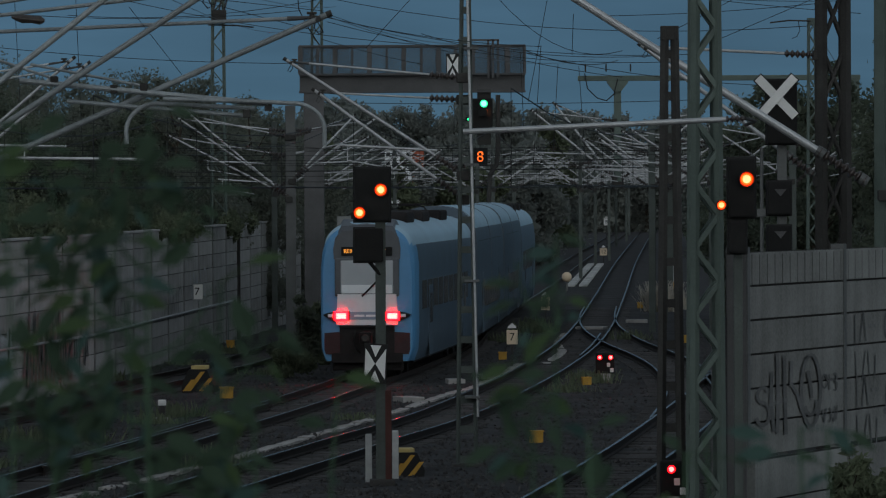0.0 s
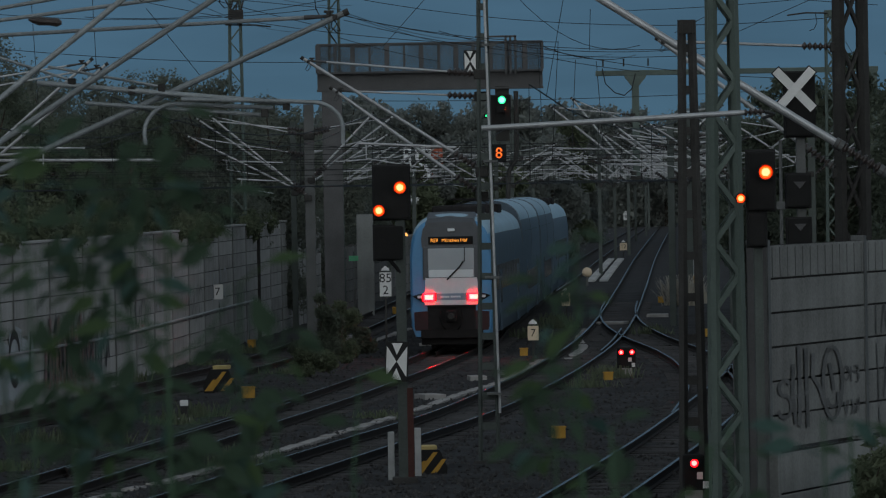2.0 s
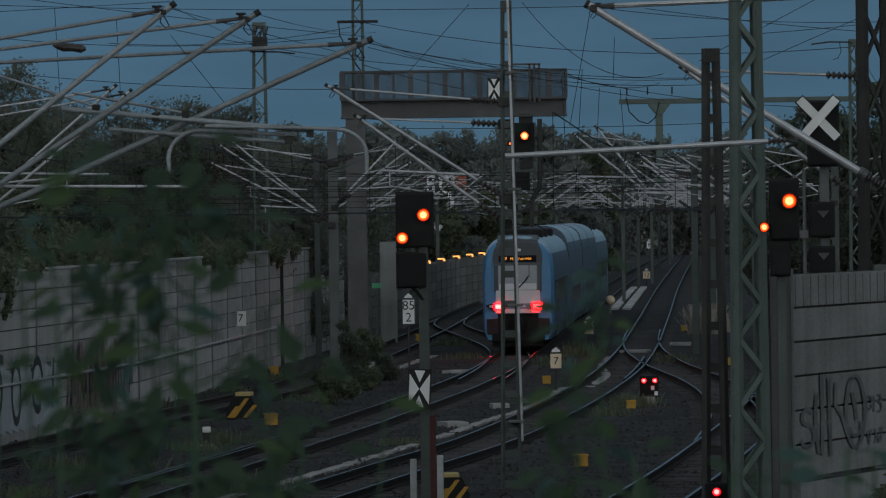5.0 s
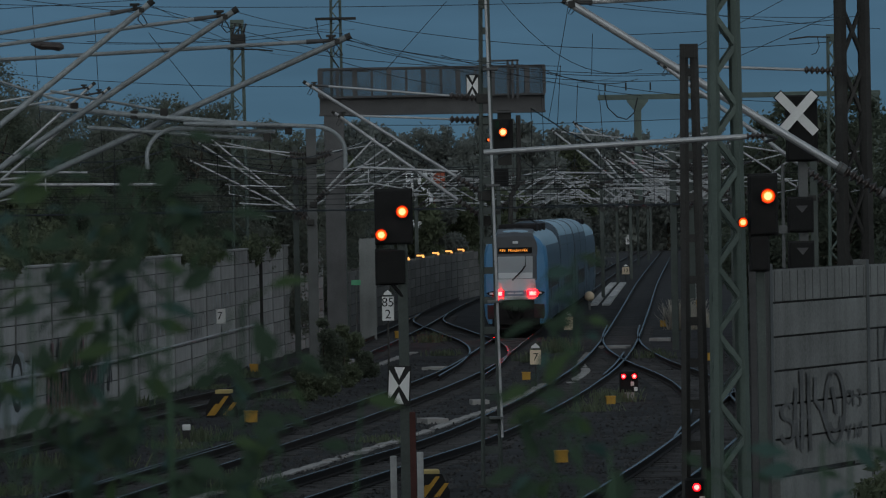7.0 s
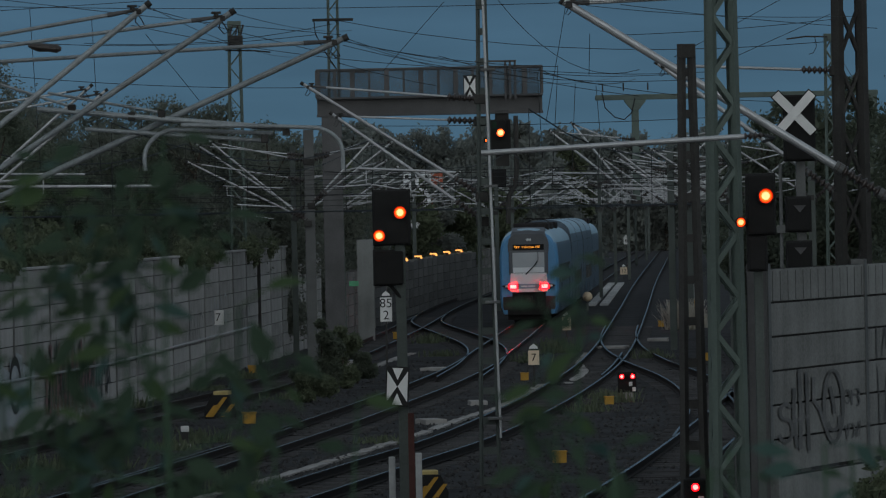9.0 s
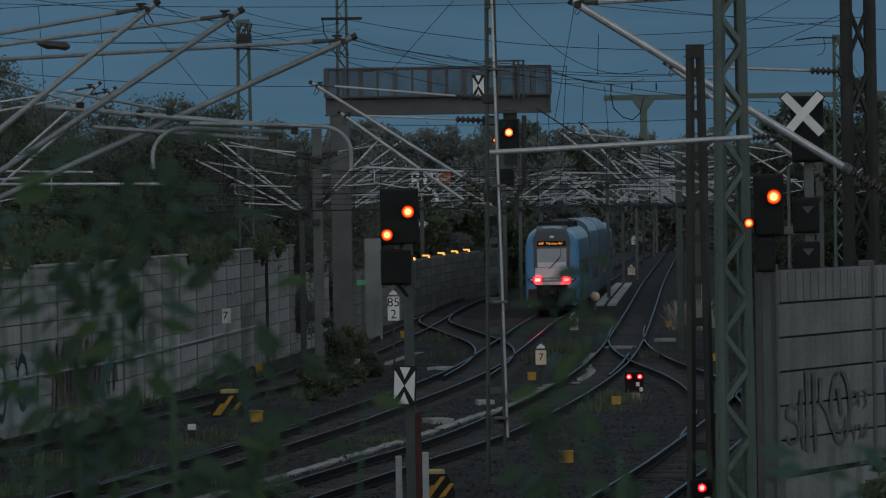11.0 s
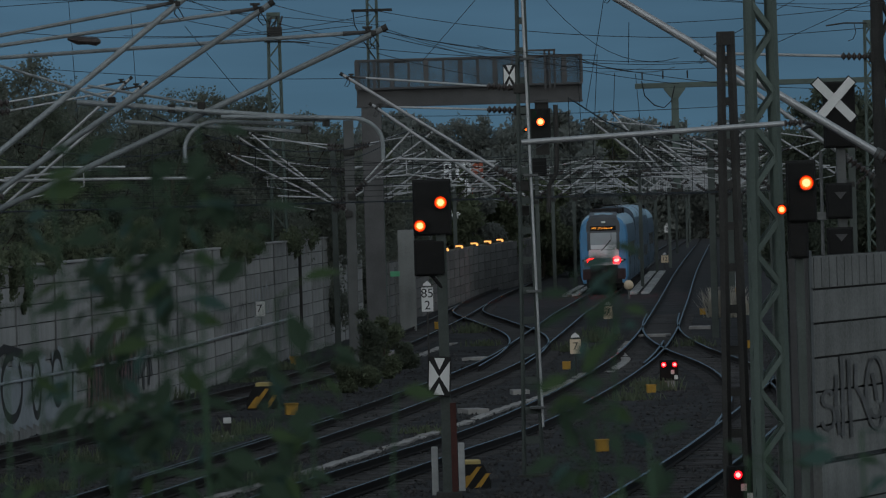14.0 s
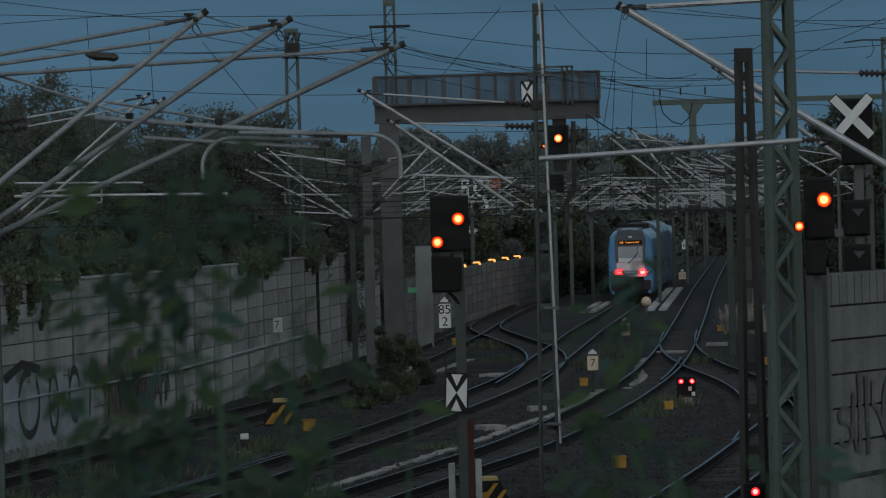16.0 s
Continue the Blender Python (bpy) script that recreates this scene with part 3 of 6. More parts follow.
# ---- masts ----
def lattice_mast(x, y, h, wb, wt, material, label, leg=0.07, brace=0.05, step=None, turn=0.0, z0=-0.4, style="zig", name="catenary_mast", split=True):
    top = thing(name, pose(x, y, z0, 0, 0, turn), label, "mast", "overhead line masts")
    H = h - z0

    def half(z):
        return (wb + (wt - wb) * z / H) / 2

    legs = bmesh.new()
    for sx in (-1, 1):
        for sy in (-1, 1):
            bar(legs, (sx * (wb - leg) / 2, sy * (wb - leg) / 2, 0), (sx * (wt - leg) / 2, sy * (wt - leg) / 2, H), leg)
    part("frame", legs, material, top)
    br = bmesh.new()
    z, k = 0.3, 0

    def done():
        nonlocal br
        if split:
            part("brace" if style != "plate" else "batten_plate", br, material, top)
            br = bmesh.new()

    while z < H - 0.3:
        st = step or max(0.35, half(z) * 2.1)
        z2 = min(z + st, H - 0.1)
        a, b = half(z) - leg / 2, half(z2) - leg / 2
        s = 1 if k % 2 == 0 else -1
        if style == "zig":
            for sy in (-1, 1):
                bar(br, (-s * a, sy * a, z), (s * b, sy * b, z2), brace * 0.8)
                done()
                bar(br, (sy * a, -s * a, z), (sy * b, s * b, z2), brace * 0.8)
                done()
        elif style == "cross":
            for sy in (-1, 1):
                bar(br, (-a, sy * a, z), (b, sy * b, z2), brace * 0.8)
                done()
                bar(br, (a, sy * a * 0.97, z), (-b, sy * b * 0.97, z2), brace * 0.8)
                done()
                bar(br, (sy * a, -a, z), (sy * b, b, z2), brace * 0.8)
                done()
        else:
            for sy in (-1, 1):
                box(br, (0, sy * a, z), (a * 2, 0.012, brace))
                done()
                box(br, (sy * a, 0, z), (0.012, a * 2, brace))
                done()
        z, k = z2 if style != "plate" else z + st, k + 1
    if split:
        br.free()
    else:
        part("bracing", br, material, top)
    part("head_plate", boxed((0, 0, H - 0.12), (wt + 0.03, wt + 0.03, 0.24), 0.01), material, top)
    part("footing", boxed((0, 0, 0.0), (wb + 0.2, wb + 0.2, 0.42), 0.03), M_DARK, top)
    return top


def insulator(bm, a, b, r=0.07):
    a, b = Vector(a), Vector(b)
    n = max(4, int((b - a).length / (r * 1.15)))
    pts, radii = [a], [r * 0.4]
    for i in range(n):
        for u, k in ((0.1, 0.4), (0.45, 1.0), (0.6, 1.0), (0.9, 0.4)):
            pts.append(a.lerp(b, (i + u) / n))
            radii.append(r * k)
    return rings(bm, pts + [b], radii + [r * 0.4], 10)


def cantilever(root, low, high, tip, tube=0.045, reg=None, label="galvanised steel tube cantilever arm with brown insulators", ins=(0.12, 0.75), metal=None):
    """root: mast axis x, y; low and high: heights at the mast; tip: (x, z) where strut and top tube meet."""
    x0, y0 = root
    metal = metal or M_TUBE
    tx, tz = tip
    s = 1 if tx > x0 else -1
    c = thing("cantilever_arm", pose(x0, y0, 0), label, "cantilever", "overhead line cantilevers")
    L = abs(tx - x0)
    lowp, tipp, highp = Vector((0, 0, low)), Vector((s * L, 0, tz)), Vector((0, 0, high))
    u = (tipp - lowp).normalized()
    bm = bmesh.new()
    insulator(bm, lowp + u * ins[0], lowp + u * ins[1], 0.085 * max(1, tube / 0.056))
    part("insulator", bm, M_INSUL, c)
    part("strut", rod(bmesh.new(), lowp + u * (ins[1] - 0.05), tipp + u * 0.12, tube, seg=12), metal, c, smooth=False)
    v = (tipp - highp).normalized()
    bm = bmesh.new()
    insulator(bm, highp + v * 0.12, highp + v * 0.75, 0.08)
    part("insulator", bm, M_INSUL, c)
    part("top_tube", rod(bmesh.new(), highp + v * 0.7, tipp - v * 0.3, tube * 0.66, seg=10), metal, c)
    part("fork", rod(bmesh.new(), tipp - v * 0.42, tipp - v * 0.06, tube * 0.82, tube * 0.5, seg=10), M_GANTRY, c)
    part("end_cap", rod(bmesh.new(), tipp + u * 0.06, tipp + u * 0.13, tube * 1.12, seg=12), M_DARK, c)
    cl = bmesh.new()
    box(cl, tipp - u * 0.05, (tube * 1.7, tube * 2.3, tube * 1.7), None, 0.008)
    rod(cl, tipp - v * 0.12 + Vector((0, 0, 0.01)), tipp - v * 0.12 + Vector((0, 0, 0.055)), 0.03)
    box(cl, tipp - v * 0.12 + Vector((0, 0, 0.055)), (0.12, 0.06, 0.03), None, 0.008)
    rod(cl, tipp - v * 0.22, tipp + v * 0.04, tube * 0.6, seg=8)
    part("clamp", cl, M_DARK, c)
    hang = tipp - u * 0.08
    part("wire_loop", rods([hang, hang + Vector((s * 0.05, 0, -0.07)), hang + Vector((s * 0.09, 0, -0.15)), hang + Vector((s * 0.04, 0, -0.17)), hang + Vector((-s * 0.02, 0, -0.1)), hang], 0.008, 5), M_WIRE, c)
    for e, d, k in ((lowp + u * ins[0], u, 1.45), (lowp + u * (ins[1] - 0.16), u, 1.45)):
        part("insulator_cap", rod(bmesh.new(), e, e + d * 0.17, tube * k, seg=12), M_GREY, c)
    if reg:
        rz, r0, r1 = reg
        ra, rb = Vector((s * r0, 0, rz)), Vector((s * r1, 0, rz + 0.12))
        part("registration_tube", rod(bmesh.new(), ra, rb, tube * 0.75, seg=10), M_TUBE, c)
        st = bmesh.new()
        e = rb - Vector((s * 0.15, 0, 0))
        rod(st, e, e + Vector((0, 0, -0.32)), tube * 0.4)
        rod(st, e + Vector((0, 0, -0.32)), e + Vector((-s * 1.1, 0, -0.52)), tube * 0.4)
        part("steady_arm", st, M_TUBE, c)
    for z in (low, high):
        part("mast_bracket", boxed((s * 0.06, 0, z), (0.26, 0.3, 0.2), 0.02), M_DARK, c)
    return c


# near masts and arms beside the camera's line of sight
lattice_mast(-5.92, 68, 9.2, 0.5, 0.4, M_GREEN, "grey steel lattice catenary mast", name="catenary_mast")
lattice_mast(-6.95, 68, 9.2, 0.5, 0.4, M_GREY, "grey steel lattice mast of the near cantilevers")
cantilever((-6.9, 67.6), 4.95, 7.37, (-3.02, 7.99), 0.036, metal=M_TUBE_NEAR)
cantilever((-6.9, 68.0), 4.755, 7.34, (-2.03, 7.9), 0.036, metal=M_TUBE_NEAR)
cantilever((-6.9, 68.4), 4.88, 7.33, (-0.69, 7.585), 0.037, metal=M_TUBE_NEAR)
arm = thing("registration_arm", pose(0, 68.2, 0), "bent galvanised registration tube below the cantilever arms", "cantilever")
part("tube", rods([(-4.34, 0, 6.83), (-1.34, 0, 6.535)], 0.034, 10), M_TUBE_NEAR, arm)
part("lower_tube", rods([(-3.77, 0.15, 6.58), (-1.55, 0.15, 6.39)], 0.026, 10), M_TUBE_NEAR, arm)
part("thin_tube", rods([(-4.22, 0.25, 7.03), (-2.84, 0.25, 6.76)], 0.017, 8), M_TUBE_NEAR, arm)
part("thin_tube", rods([(-5.6, 0.3, 7.41), (-4.81, 0.3, 7.15), (-3.92, 0.3, 6.85)], 0.017, 8), M_TUBE_NEAR, arm)
for cx, cz in ((-3.92, 6.83), (-2.84, 6.74), (-1.6, 6.42), (-1.34, 6.5), (-3.2, 6.72)):
    part("clamp", boxed((cx, 0.05, cz), (0.09, 0.16, 0.1), 0.012), M_DARK, arm)
part("bent_tube", rods([(-3.05, 0.1, 6.06)] + [(-2.68 - 0.38 * math.cos(radians(a)), 0.1, 6.2 + 0.35 * math.sin(radians(a))) for a in range(0, 91, 10)] + [(-1.5, 0.1, 6.48)], 0.026, 10), M_TUBE_NEAR, arm)
part("hooked_tube", rods([(-2.6, -0.1, 6.6), (-1.4, -0.1, 6.56)] + [(-1.04 + 0.38 * math.sin(radians(a)), -0.1, 6.22 + 0.32 * math.cos(radians(a))) for a in range(0, 91, 10)] + [(-0.66, -0.1, 6.03)], 0.026, 10), M_TUBE_NEAR, arm)
bm = bmesh.new()
rings(bm, [(-4.43, 0, 7.6), (-4.38, 0, 7.59), (-4.3, 0, 7.575), (-4.18, 0, 7.565), (-4.08, 0, 7.555), (-4.03, 0, 7.55)], [0.015, 0.035, 0.055, 0.045, 0.055, 0.02], 10)
part("insulator", bm, M_INSUL, arm)

h_post = lattice_mast(9.36, 103.5, 11.5, 0.5, 0.46, M_GREEN, "green painted steel catenary mast", leg=0.2, style="plate")
cantilever((9.3, 103.2), 5.35, 9.45, (3.14, 9.25), 0.073, ins=(0.45, 1.55))
lattice_mast(9.0, 112, 11.5, 0.64, 0.61, M_DARK, "dark rusty lattice mast with crossed braces", leg=0.15, brace=0.07, style="cross", step=1.2)
cantilever((8.78, 111.9), 5.62, 8.12, (5.24, 8.30), 0.045, ins=(0.2, 0.95))
lattice_mast(5.36, 93, 10.2, 0.58, 0.44, M_GREEN, "pale green painted lattice catenary mast", turn=5, leg=0.11, brace=0.10)
lattice_mast(5.04, 98, 8.31, 0.47, 0.27, M_DARK, "dark brown twin-channel mast with batten plates", leg=0.1, style="plate", brace=0.14, step=0.72)
lattice_mast(1.79, 117, 9.9, 0.44, 0.2, M_FARMAST, "slim green lattice mast with a conduit tube", leg=0.06, style="plate", brace=0.14, step=0.62)
pipe = thing("conduit_tube", pose(0, 116.55, 0), "shiny pale conduit tube strapped to the slim mast", "tube")
part("tube", rod(bmesh.new(), (1.81, 0, 10.2), (2.01, 0, 0.8), 0.028, seg=10), M_TUBE, pipe)
for z in (1.2, 3.6, 6.0, 8.4):
    part("strap", boxed((1.9, 0.18, z), (0.3, 0.5, 0.05), 0.005), M_GREY, pipe)
ht = thing("registration_arm", pose(0, 85, 0), "straight galvanised registration tube with a dark insulator", "cantilever")
part("tube", rod(bmesh.new(), (1.26, 0, 6.36), (5.22, 0, 6.53), 0.042, seg=12), M_TUBE, ht)
bm = bmesh.new()
insulator(bm, (5.2, 0, 6.53), (5.5, 0, 6.545), 0.055)
part("insulator", bm, M_INSUL, ht)
part("link", rods([(5.5, 0, 6.545), (6.2, 8, 6.6), (7.0, 23, 6.7)], 0.03), M_DARK, ht)


# ---- signal gantry ----
def gantry():
    g = thing("signal_gantry", pose(0, 205, 0), "dark grey steel cantilever signal gantry with mesh railing over the tracks", "signal gantry")
    part("column", boxed((-2.37, 0, 4.3), (0.72, 0.7, 9.5), 0.02), M_GANTRY, g)
    part("base", boxed((-2.37, 0, -0.1), (1.3, 1.3, 0.5), 0.05), M_FOUND, g)
    part("web", boxed((1.2, 0, 9.34), (8.16, 0.5, 0.56), 0.01), M_GANTRY, g)
    part("flange", boxed((1.2, 0, 9.03), (8.2, 0.8, 0.07), 0.005), M_GANTRY, g)
    part("flange", boxed((1.2, 0, 9.66), (8.2, 1.1, 0.08), 0.005), M_GANTRY, g)
    for i in range(14):
        x = -2.85 + i * 0.625
        for y in (-0.5, 0.5):
            part("railing_post", boxed((x, y, 10.18), (0.09 if i % 2 else 0.17, 0.05, 0.98), 0.005), M_GANTRY, g)
    for y in (-0.5, 0.5):
        part("railing", boxed((1.2, y, 10.68), (8.2, 0.07, 0.08), 0.01), M_GANTRY, g)
    for x in (-2.88, 5.26):
        part("end_rail", boxed((x, 0, 10.2), (0.06, 1.0, 1.0), 0.005), M_GANTRY, g)
    for y in (-0.47, 0.47):
        bmm = bmesh.new()
        for k in range(230):
            box(bmm, (-2.85 + k * 8.12 / 229, y, 10.18), (0.009, 0.006, 0.94))
        for k in range(26):
            box(bmm, (1.2, y, 9.73 + k * 0.036), (8.12, 0.006, 0.008))
        tagged(part("mesh_infill", bmm, M_GANTRY, g), kind="stuff")
    for dx in (3.95, 4.12, 4.3):
        part("cage_bar", boxed((dx, -0.62, 10.2), (0.08, 0.06, 1.4), 0.01), M_GANTRY, g)
    part("cage_top", boxed((3.6, -0.62, 10.88), (1.5, 0.06, 0.07), 0.01), M_GANTRY, g)
    part("hanger", boxed((3.8, -0.2, 8.1), (0.5, 0.12, 2.0), 0.02), M_DARK, g)
    part("signal_pipe", rods([(4.3, -0.3, 8.9), (4.3, -0.3, 7.0), (4.25, -0.3, 6.4), (4.0, -0.3, 6.0), (3.95, -0.3, 5.0)], 0.09), M_DARK, g)
    return g


gantry()


def disc(r, depth=0.03, seg=20):
    bm = bmesh.new()
    rod(bm, (0, 0, 0), (0, -depth, 0), r, seg=seg)
    return bm


def lit(parent, x, z, y, r, glow, core):
    h = part("hood", disc(r * 1.6, 0.05), M_BLACK, parent)
    h.matrix_basis = pose(x, y, z)
    # added glowing disc for the lamp's halo, not a part of the signal
    rim = part("lens_rim", disc(r * 1.42, 0.004), M_REDHALO if glow == M_REDS else M_ORHALO, h)
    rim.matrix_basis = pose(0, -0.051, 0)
    l1 = part("lens", disc(r * 1.12, 0.03), glow, h)
    l1.matrix_basis = pose(0, -0.055, 0)
    visor = bmesh.new()
    for k in range(13):
        a0 = radians(-30 + 240 * k / 13), radians(-30 + 240 * (k + 1) / 13)
        ring = [(math.cos(a), math.sin(a)) for a in a0]
        q = [visor.verts.new((c * r * w, y0, z0 * r * w)) for y0, w in ((-0.05, 1.42), (-0.24, 1.42), (-0.24, 1.52), (-0.05, 1.52)) for c, z0 in ring]
        for i in range(4):
            j = (i + 1) % 4
            visor.faces.new((q[2 * i], q[2 * i + 1], q[2 * j + 1], q[2 * j]))
    part("visor", visor, M_BLACK, h)
    if core:
        l2 = part("lens_core", disc(r * 0.78, 0.02), core, h)
        l2.matrix_basis = pose(0, -0.09, 0)
    return h


def signal_head(parent, cx, zb, zt, w, y=0.0):
    hd = part("signal_head", boxed((cx, y, (zb + zt) / 2), (w, 0.22, zt - zb), 0.04), M_BLACK, parent)
    part("backplate", boxed((cx, y + 0.05, (zb + zt) / 2), (w + 0.05, 0.03, zt - zb + 0.05), 0.012), M_SIGNBLK, hd)
    return hd


# gantry signal: green until the train has passed, then caution
gs = thing("gantry_signal", pose(3.72, 204.55, 0), "black colour light signal hanging from the gantry", "railway signal")
hd = signal_head(gs, 0.0, 7.55, 8.75, 0.72)
hd2 = signal_head(gs, -0.08, 6.35, 6.95, 0.5)


def lamp_drum(parent, x, z, y, r, first, second):
    """A lamp on a turning block: one face shows before it turns, the other after."""
    k = r * 1.12
    d = part("lamp_drum", boxed((0, 0, 0), (2 * k, 2 * k, 2 * k)), M_BLACK, parent)
    d.matrix_basis = pose(x, y, z)
    for m, mm in ((pose(0, -k, 0), first), (pose(k, 0, 0, 0, 0, 90), second)):
        if mm:
            q = part("lens", disc(r, 0.001), mm[0], d)
            q.matrix_basis = m @ pose(0, -0.0005, 0)
            q = part("lens_core", disc(r * 0.7, 0.001), mm[1], d)
            q.matrix_basis = m @ pose(0, -0.0016, 0)
    return d


DRUMS = [(lamp_drum(hd, 0.06, 8.58, -0.16, 0.14, (M_GREENL, M_GRCORE), None), pose(0.06, -0.16, 8.58)),
         (lamp_drum(hd, 0.02, 8.29, -0.16, 0.14, None, (M_ORANGE, M_ORCORE)), pose(0.02, -0.16, 8.29)),
         (lamp_drum(hd, -0.5, 8.02, -0.16, 0.045, (M_GREENL, M_GREENL), (M_ORANGE, M_ORANGE)), pose(-0.5, -0.16, 8.02))]
part("indicator_arm", boxed((-0.45, 0, 8.02), (0.3, 0.08, 0.16), 0.02), M_BLACK, hd)
dig = part("digit_drum", boxed((0, 0, 0), (0.44, 0.44, 0.56)), M_BLACK, hd2)
dig.matrix_basis = pose(-0.08, -0.2, 6.65)
glyphs("digit", "8", 0.54, pose(0, -0.2208, 0, 90, 0, 0), M_ORANGE8, dig)
DRUMS.append((dig, pose(-0.08, -0.2, 6.65)))
board = thing("distant_signal_board", pose(2.66, 204.455, 10.0), "white board with black crossed wedges on the gantry railing", "sign")


def chevron_board(parent, w, h):
    part("board", boxed((0, 0, 0), (w, 0.03, h), 0.006), M_SIGNBLK, parent)
    iw, ih = w * 0.44, h * 0.46
    for sgn in (-1, 1):
        bm = bmesh.new()
        v = [bm.verts.new((-iw * 0.52, -0.02, sgn * ih)), bm.verts.new((iw * 0.52, -0.02, sgn * ih)), bm.verts.new((0, -0.02, sgn * ih * 0.36))]
        bm.faces.new(v)
        part("white_wedge", bm, M_WHITE, parent)
        bm = bmesh.new()
        v = [bm.verts.new((sgn * iw, -0.02, ih * 0.84)), bm.verts.new((sgn * iw, -0.02, -ih * 0.84)), bm.verts.new((sgn * iw * 0.02, -0.02, 0))]
        bm.faces.new(v)
        part("white_wedge", bm, M_WHITE, parent)


chevron_board(board, 0.46, 0.8)

M_SLEEVE = mat("sleeve_red_brown", (0.075, 0.03, 0.026), 0.75, vary=0.35, bump=0.1)
# middle signal on a post
ms = thing("main_signal", pose(0, 109, 0), "black railway signal on a steel post showing two orange lights", "railway signal", "colour light signals")
part("post", boxed((0.01, 0.12, 2.4), (0.2, 0.2, 5.6), 0.02), M_FARMAST, ms)
part("post_sleeve", boxed((0.15, 0.06, 0.66), (0.12, 0.1, 1.92), 0.012), M_SLEEVE, ms)
hd = signal_head(ms, -0.145, 4.88, 5.92, 0.69)
lit(hd, 0.02, 5.49, -0.12, 0.085, M_ORANGE, M_ORCORE)
lit(hd, -0.39, 5.05, -0.12, 0.08, M_ORANGE, M_ORCORE)
hd = signal_head(ms, -0.215, 4.1, 4.75, 0.56)
part("bracket", rods([(-0.2, 0, 4.1), (0.0, 0.05, 3.85)], 0.04), M_BLACK, ms)
part("base", boxed((0.03, 0.12, -0.25), (0.5, 0.5, 0.3), 0.03), M_DARK, ms)
nb = thing("distant_signal_board", pose(-0.1, 108.85, 2.14, 0, 3, 0), "white board with black crossed wedges on the signal post", "sign")
chevron_board(nb, 0.45, 0.77)

# right-hand signals
rs = thing("main_signal", pose(0, 91.6, 0), "black railway signal showing two orange lights", "railway signal", "colour light signals")
part("post", boxed((5.82, 0.2, 2.6), (0.14, 0.14, 6.0), 0.01), M_FARMAST, rs)
hd = signal_head(rs, 5.87, 5.02, 5.98, 0.44)
lit(hd, 5.94, 5.64, -0.12, 0.085, M_ORANGE, M_ORCORE)
lit(hd, 5.53, 5.22, -0.12, 0.055, M_ORANGE, M_ORCORE)
part("side_arm", boxed((5.61, 0, 5.22), (0.3, 0.08, 0.12), 0.02), M_BLACK, hd)
signal_head(rs, 5.80, 4.44, 4.97, 0.29)
xs = thing("crossed_out_signal", pose(0, 110, 0), "dark railway signal covered by a white cross, out of use", "railway signal", "colour light signals")
part("post", boxed((7.85, 0.2, 3.2), (0.18, 0.18, 7.4), 0.01), M_GREY, xs)
signal_head(xs, 7.83, 6.35, 7.6, 0.58)
signal_head(xs, 7.78, 4.97, 5.62, 0.47)
signal_head(xs, 7.78, 4.25, 4.76, 0.47)
# faint glints on the two lower heads, put in as small grey triangles
for z in (5.42, 4.6):
    bm = bmesh.new()
    v = [bm.verts.new((-0.12, 0, 0.05)), bm.verts.new((0.12, 0, 0.05)), bm.verts.new((0.0, 0, -0.09))]
    bm.faces.new(v)
    part("pale_marker", bm, M_GANTRY, xs).matrix_basis = pose(7.8, -0.14, z)
pole = thing("signal_pole", pose(0, 112.6, -0.3), "thin pale steel pole behind the noise wall", "post")
part("pole", rod(bmesh.new(), (7.61, 0, 0), (7.62, 0, 6.6), 0.035, seg=10), M_GREY, pole)
part("pole_plate", boxed((7.62, -0.06, 5.3), (0.2, 0.03, 0.16), 0.006), M_GREY, pole)
cr = thing("signal_cross", pose(7.73, 109.865, 7.26, 0, -1, 0), "white wooden cross with dark edges fixed over a signal", "sign")
for k, a in enumerate((47, -47)):
    b = part("cross_arm", boxed((0, -0.02 * k, 0), (1.05, 0.02, 0.17), 0.004), M_WHITE, cr)
    b.matrix_basis = pose(0, 0, 0, 0, a, 0)
    e = part("arm_edge", boxed((0, 0.012 - 0.02 * k, 0), (1.09, 0.012, 0.215), 0.003), M_SIGNBLK, cr)
    e.matrix_basis = pose(0, 0.012, 0, 0, a, 0)


# ---- dwarf signals ----
def dwarf(x, y, lamps, label, up=0.0):
    d = thing("dwarf_signal", pose(x, y, -0.2 + up), label, "railway signal", "dwarf signals")
    part("case", boxed((0, 0, 0.55), (0.55 if lamps > 1 else 0.38, 0.3, 0.62), 0.04), M_BLACK, d)
    part("foot", boxed((0, 0, 0.12 - up / 2), (0.3, 0.3, 0.26 + up), 0.02), M_FOUND, d)
    for k in range(lamps):
        lit(d, (k - (lamps - 1) / 2) * 0.32, 0.72, -0.16, 0.055, M_REDS, M_LENSW)
    for dx, z in ((0.1, 0.5), (0.2, 0.34)):
        part("marker_plate", boxed((dx, -0.165, z), (0.1, 0.02, 0.12), 0.004), M_WHITE, d)
    return d


dwarf(6.62, 166.5, 2, "black dwarf shunting signal with two red lights")
dwarf(4.99, 97.2, 1, "black dwarf signal with one red light beside a mast", 0.15)
# ---- farther masts and arms ----
cantilever((1.79, 117.0), 5.78, 7.80, (-1.87, 8.15), 0.035, (6.3, 0.6, 2.6))
cantilever((1.79, 117.3), 5.27, 7.35, (-1.29, 7.52), 0.033)
lattice_mast(-6.05, 212.6, 12.8, 0.69, 0.47, M_GREEN, "grey-green lattice mast carrying a switch gear box", leg=0.08)
tr = thing("switch_gear", pose(-6.0, 212.25, 11.65), "dark switch gear with small insulators on a mast head", "switch gear")
part("case", boxed((0, 0, 0.35), (0.55, 0.4, 0.5), 0.04), M_DARK, tr)
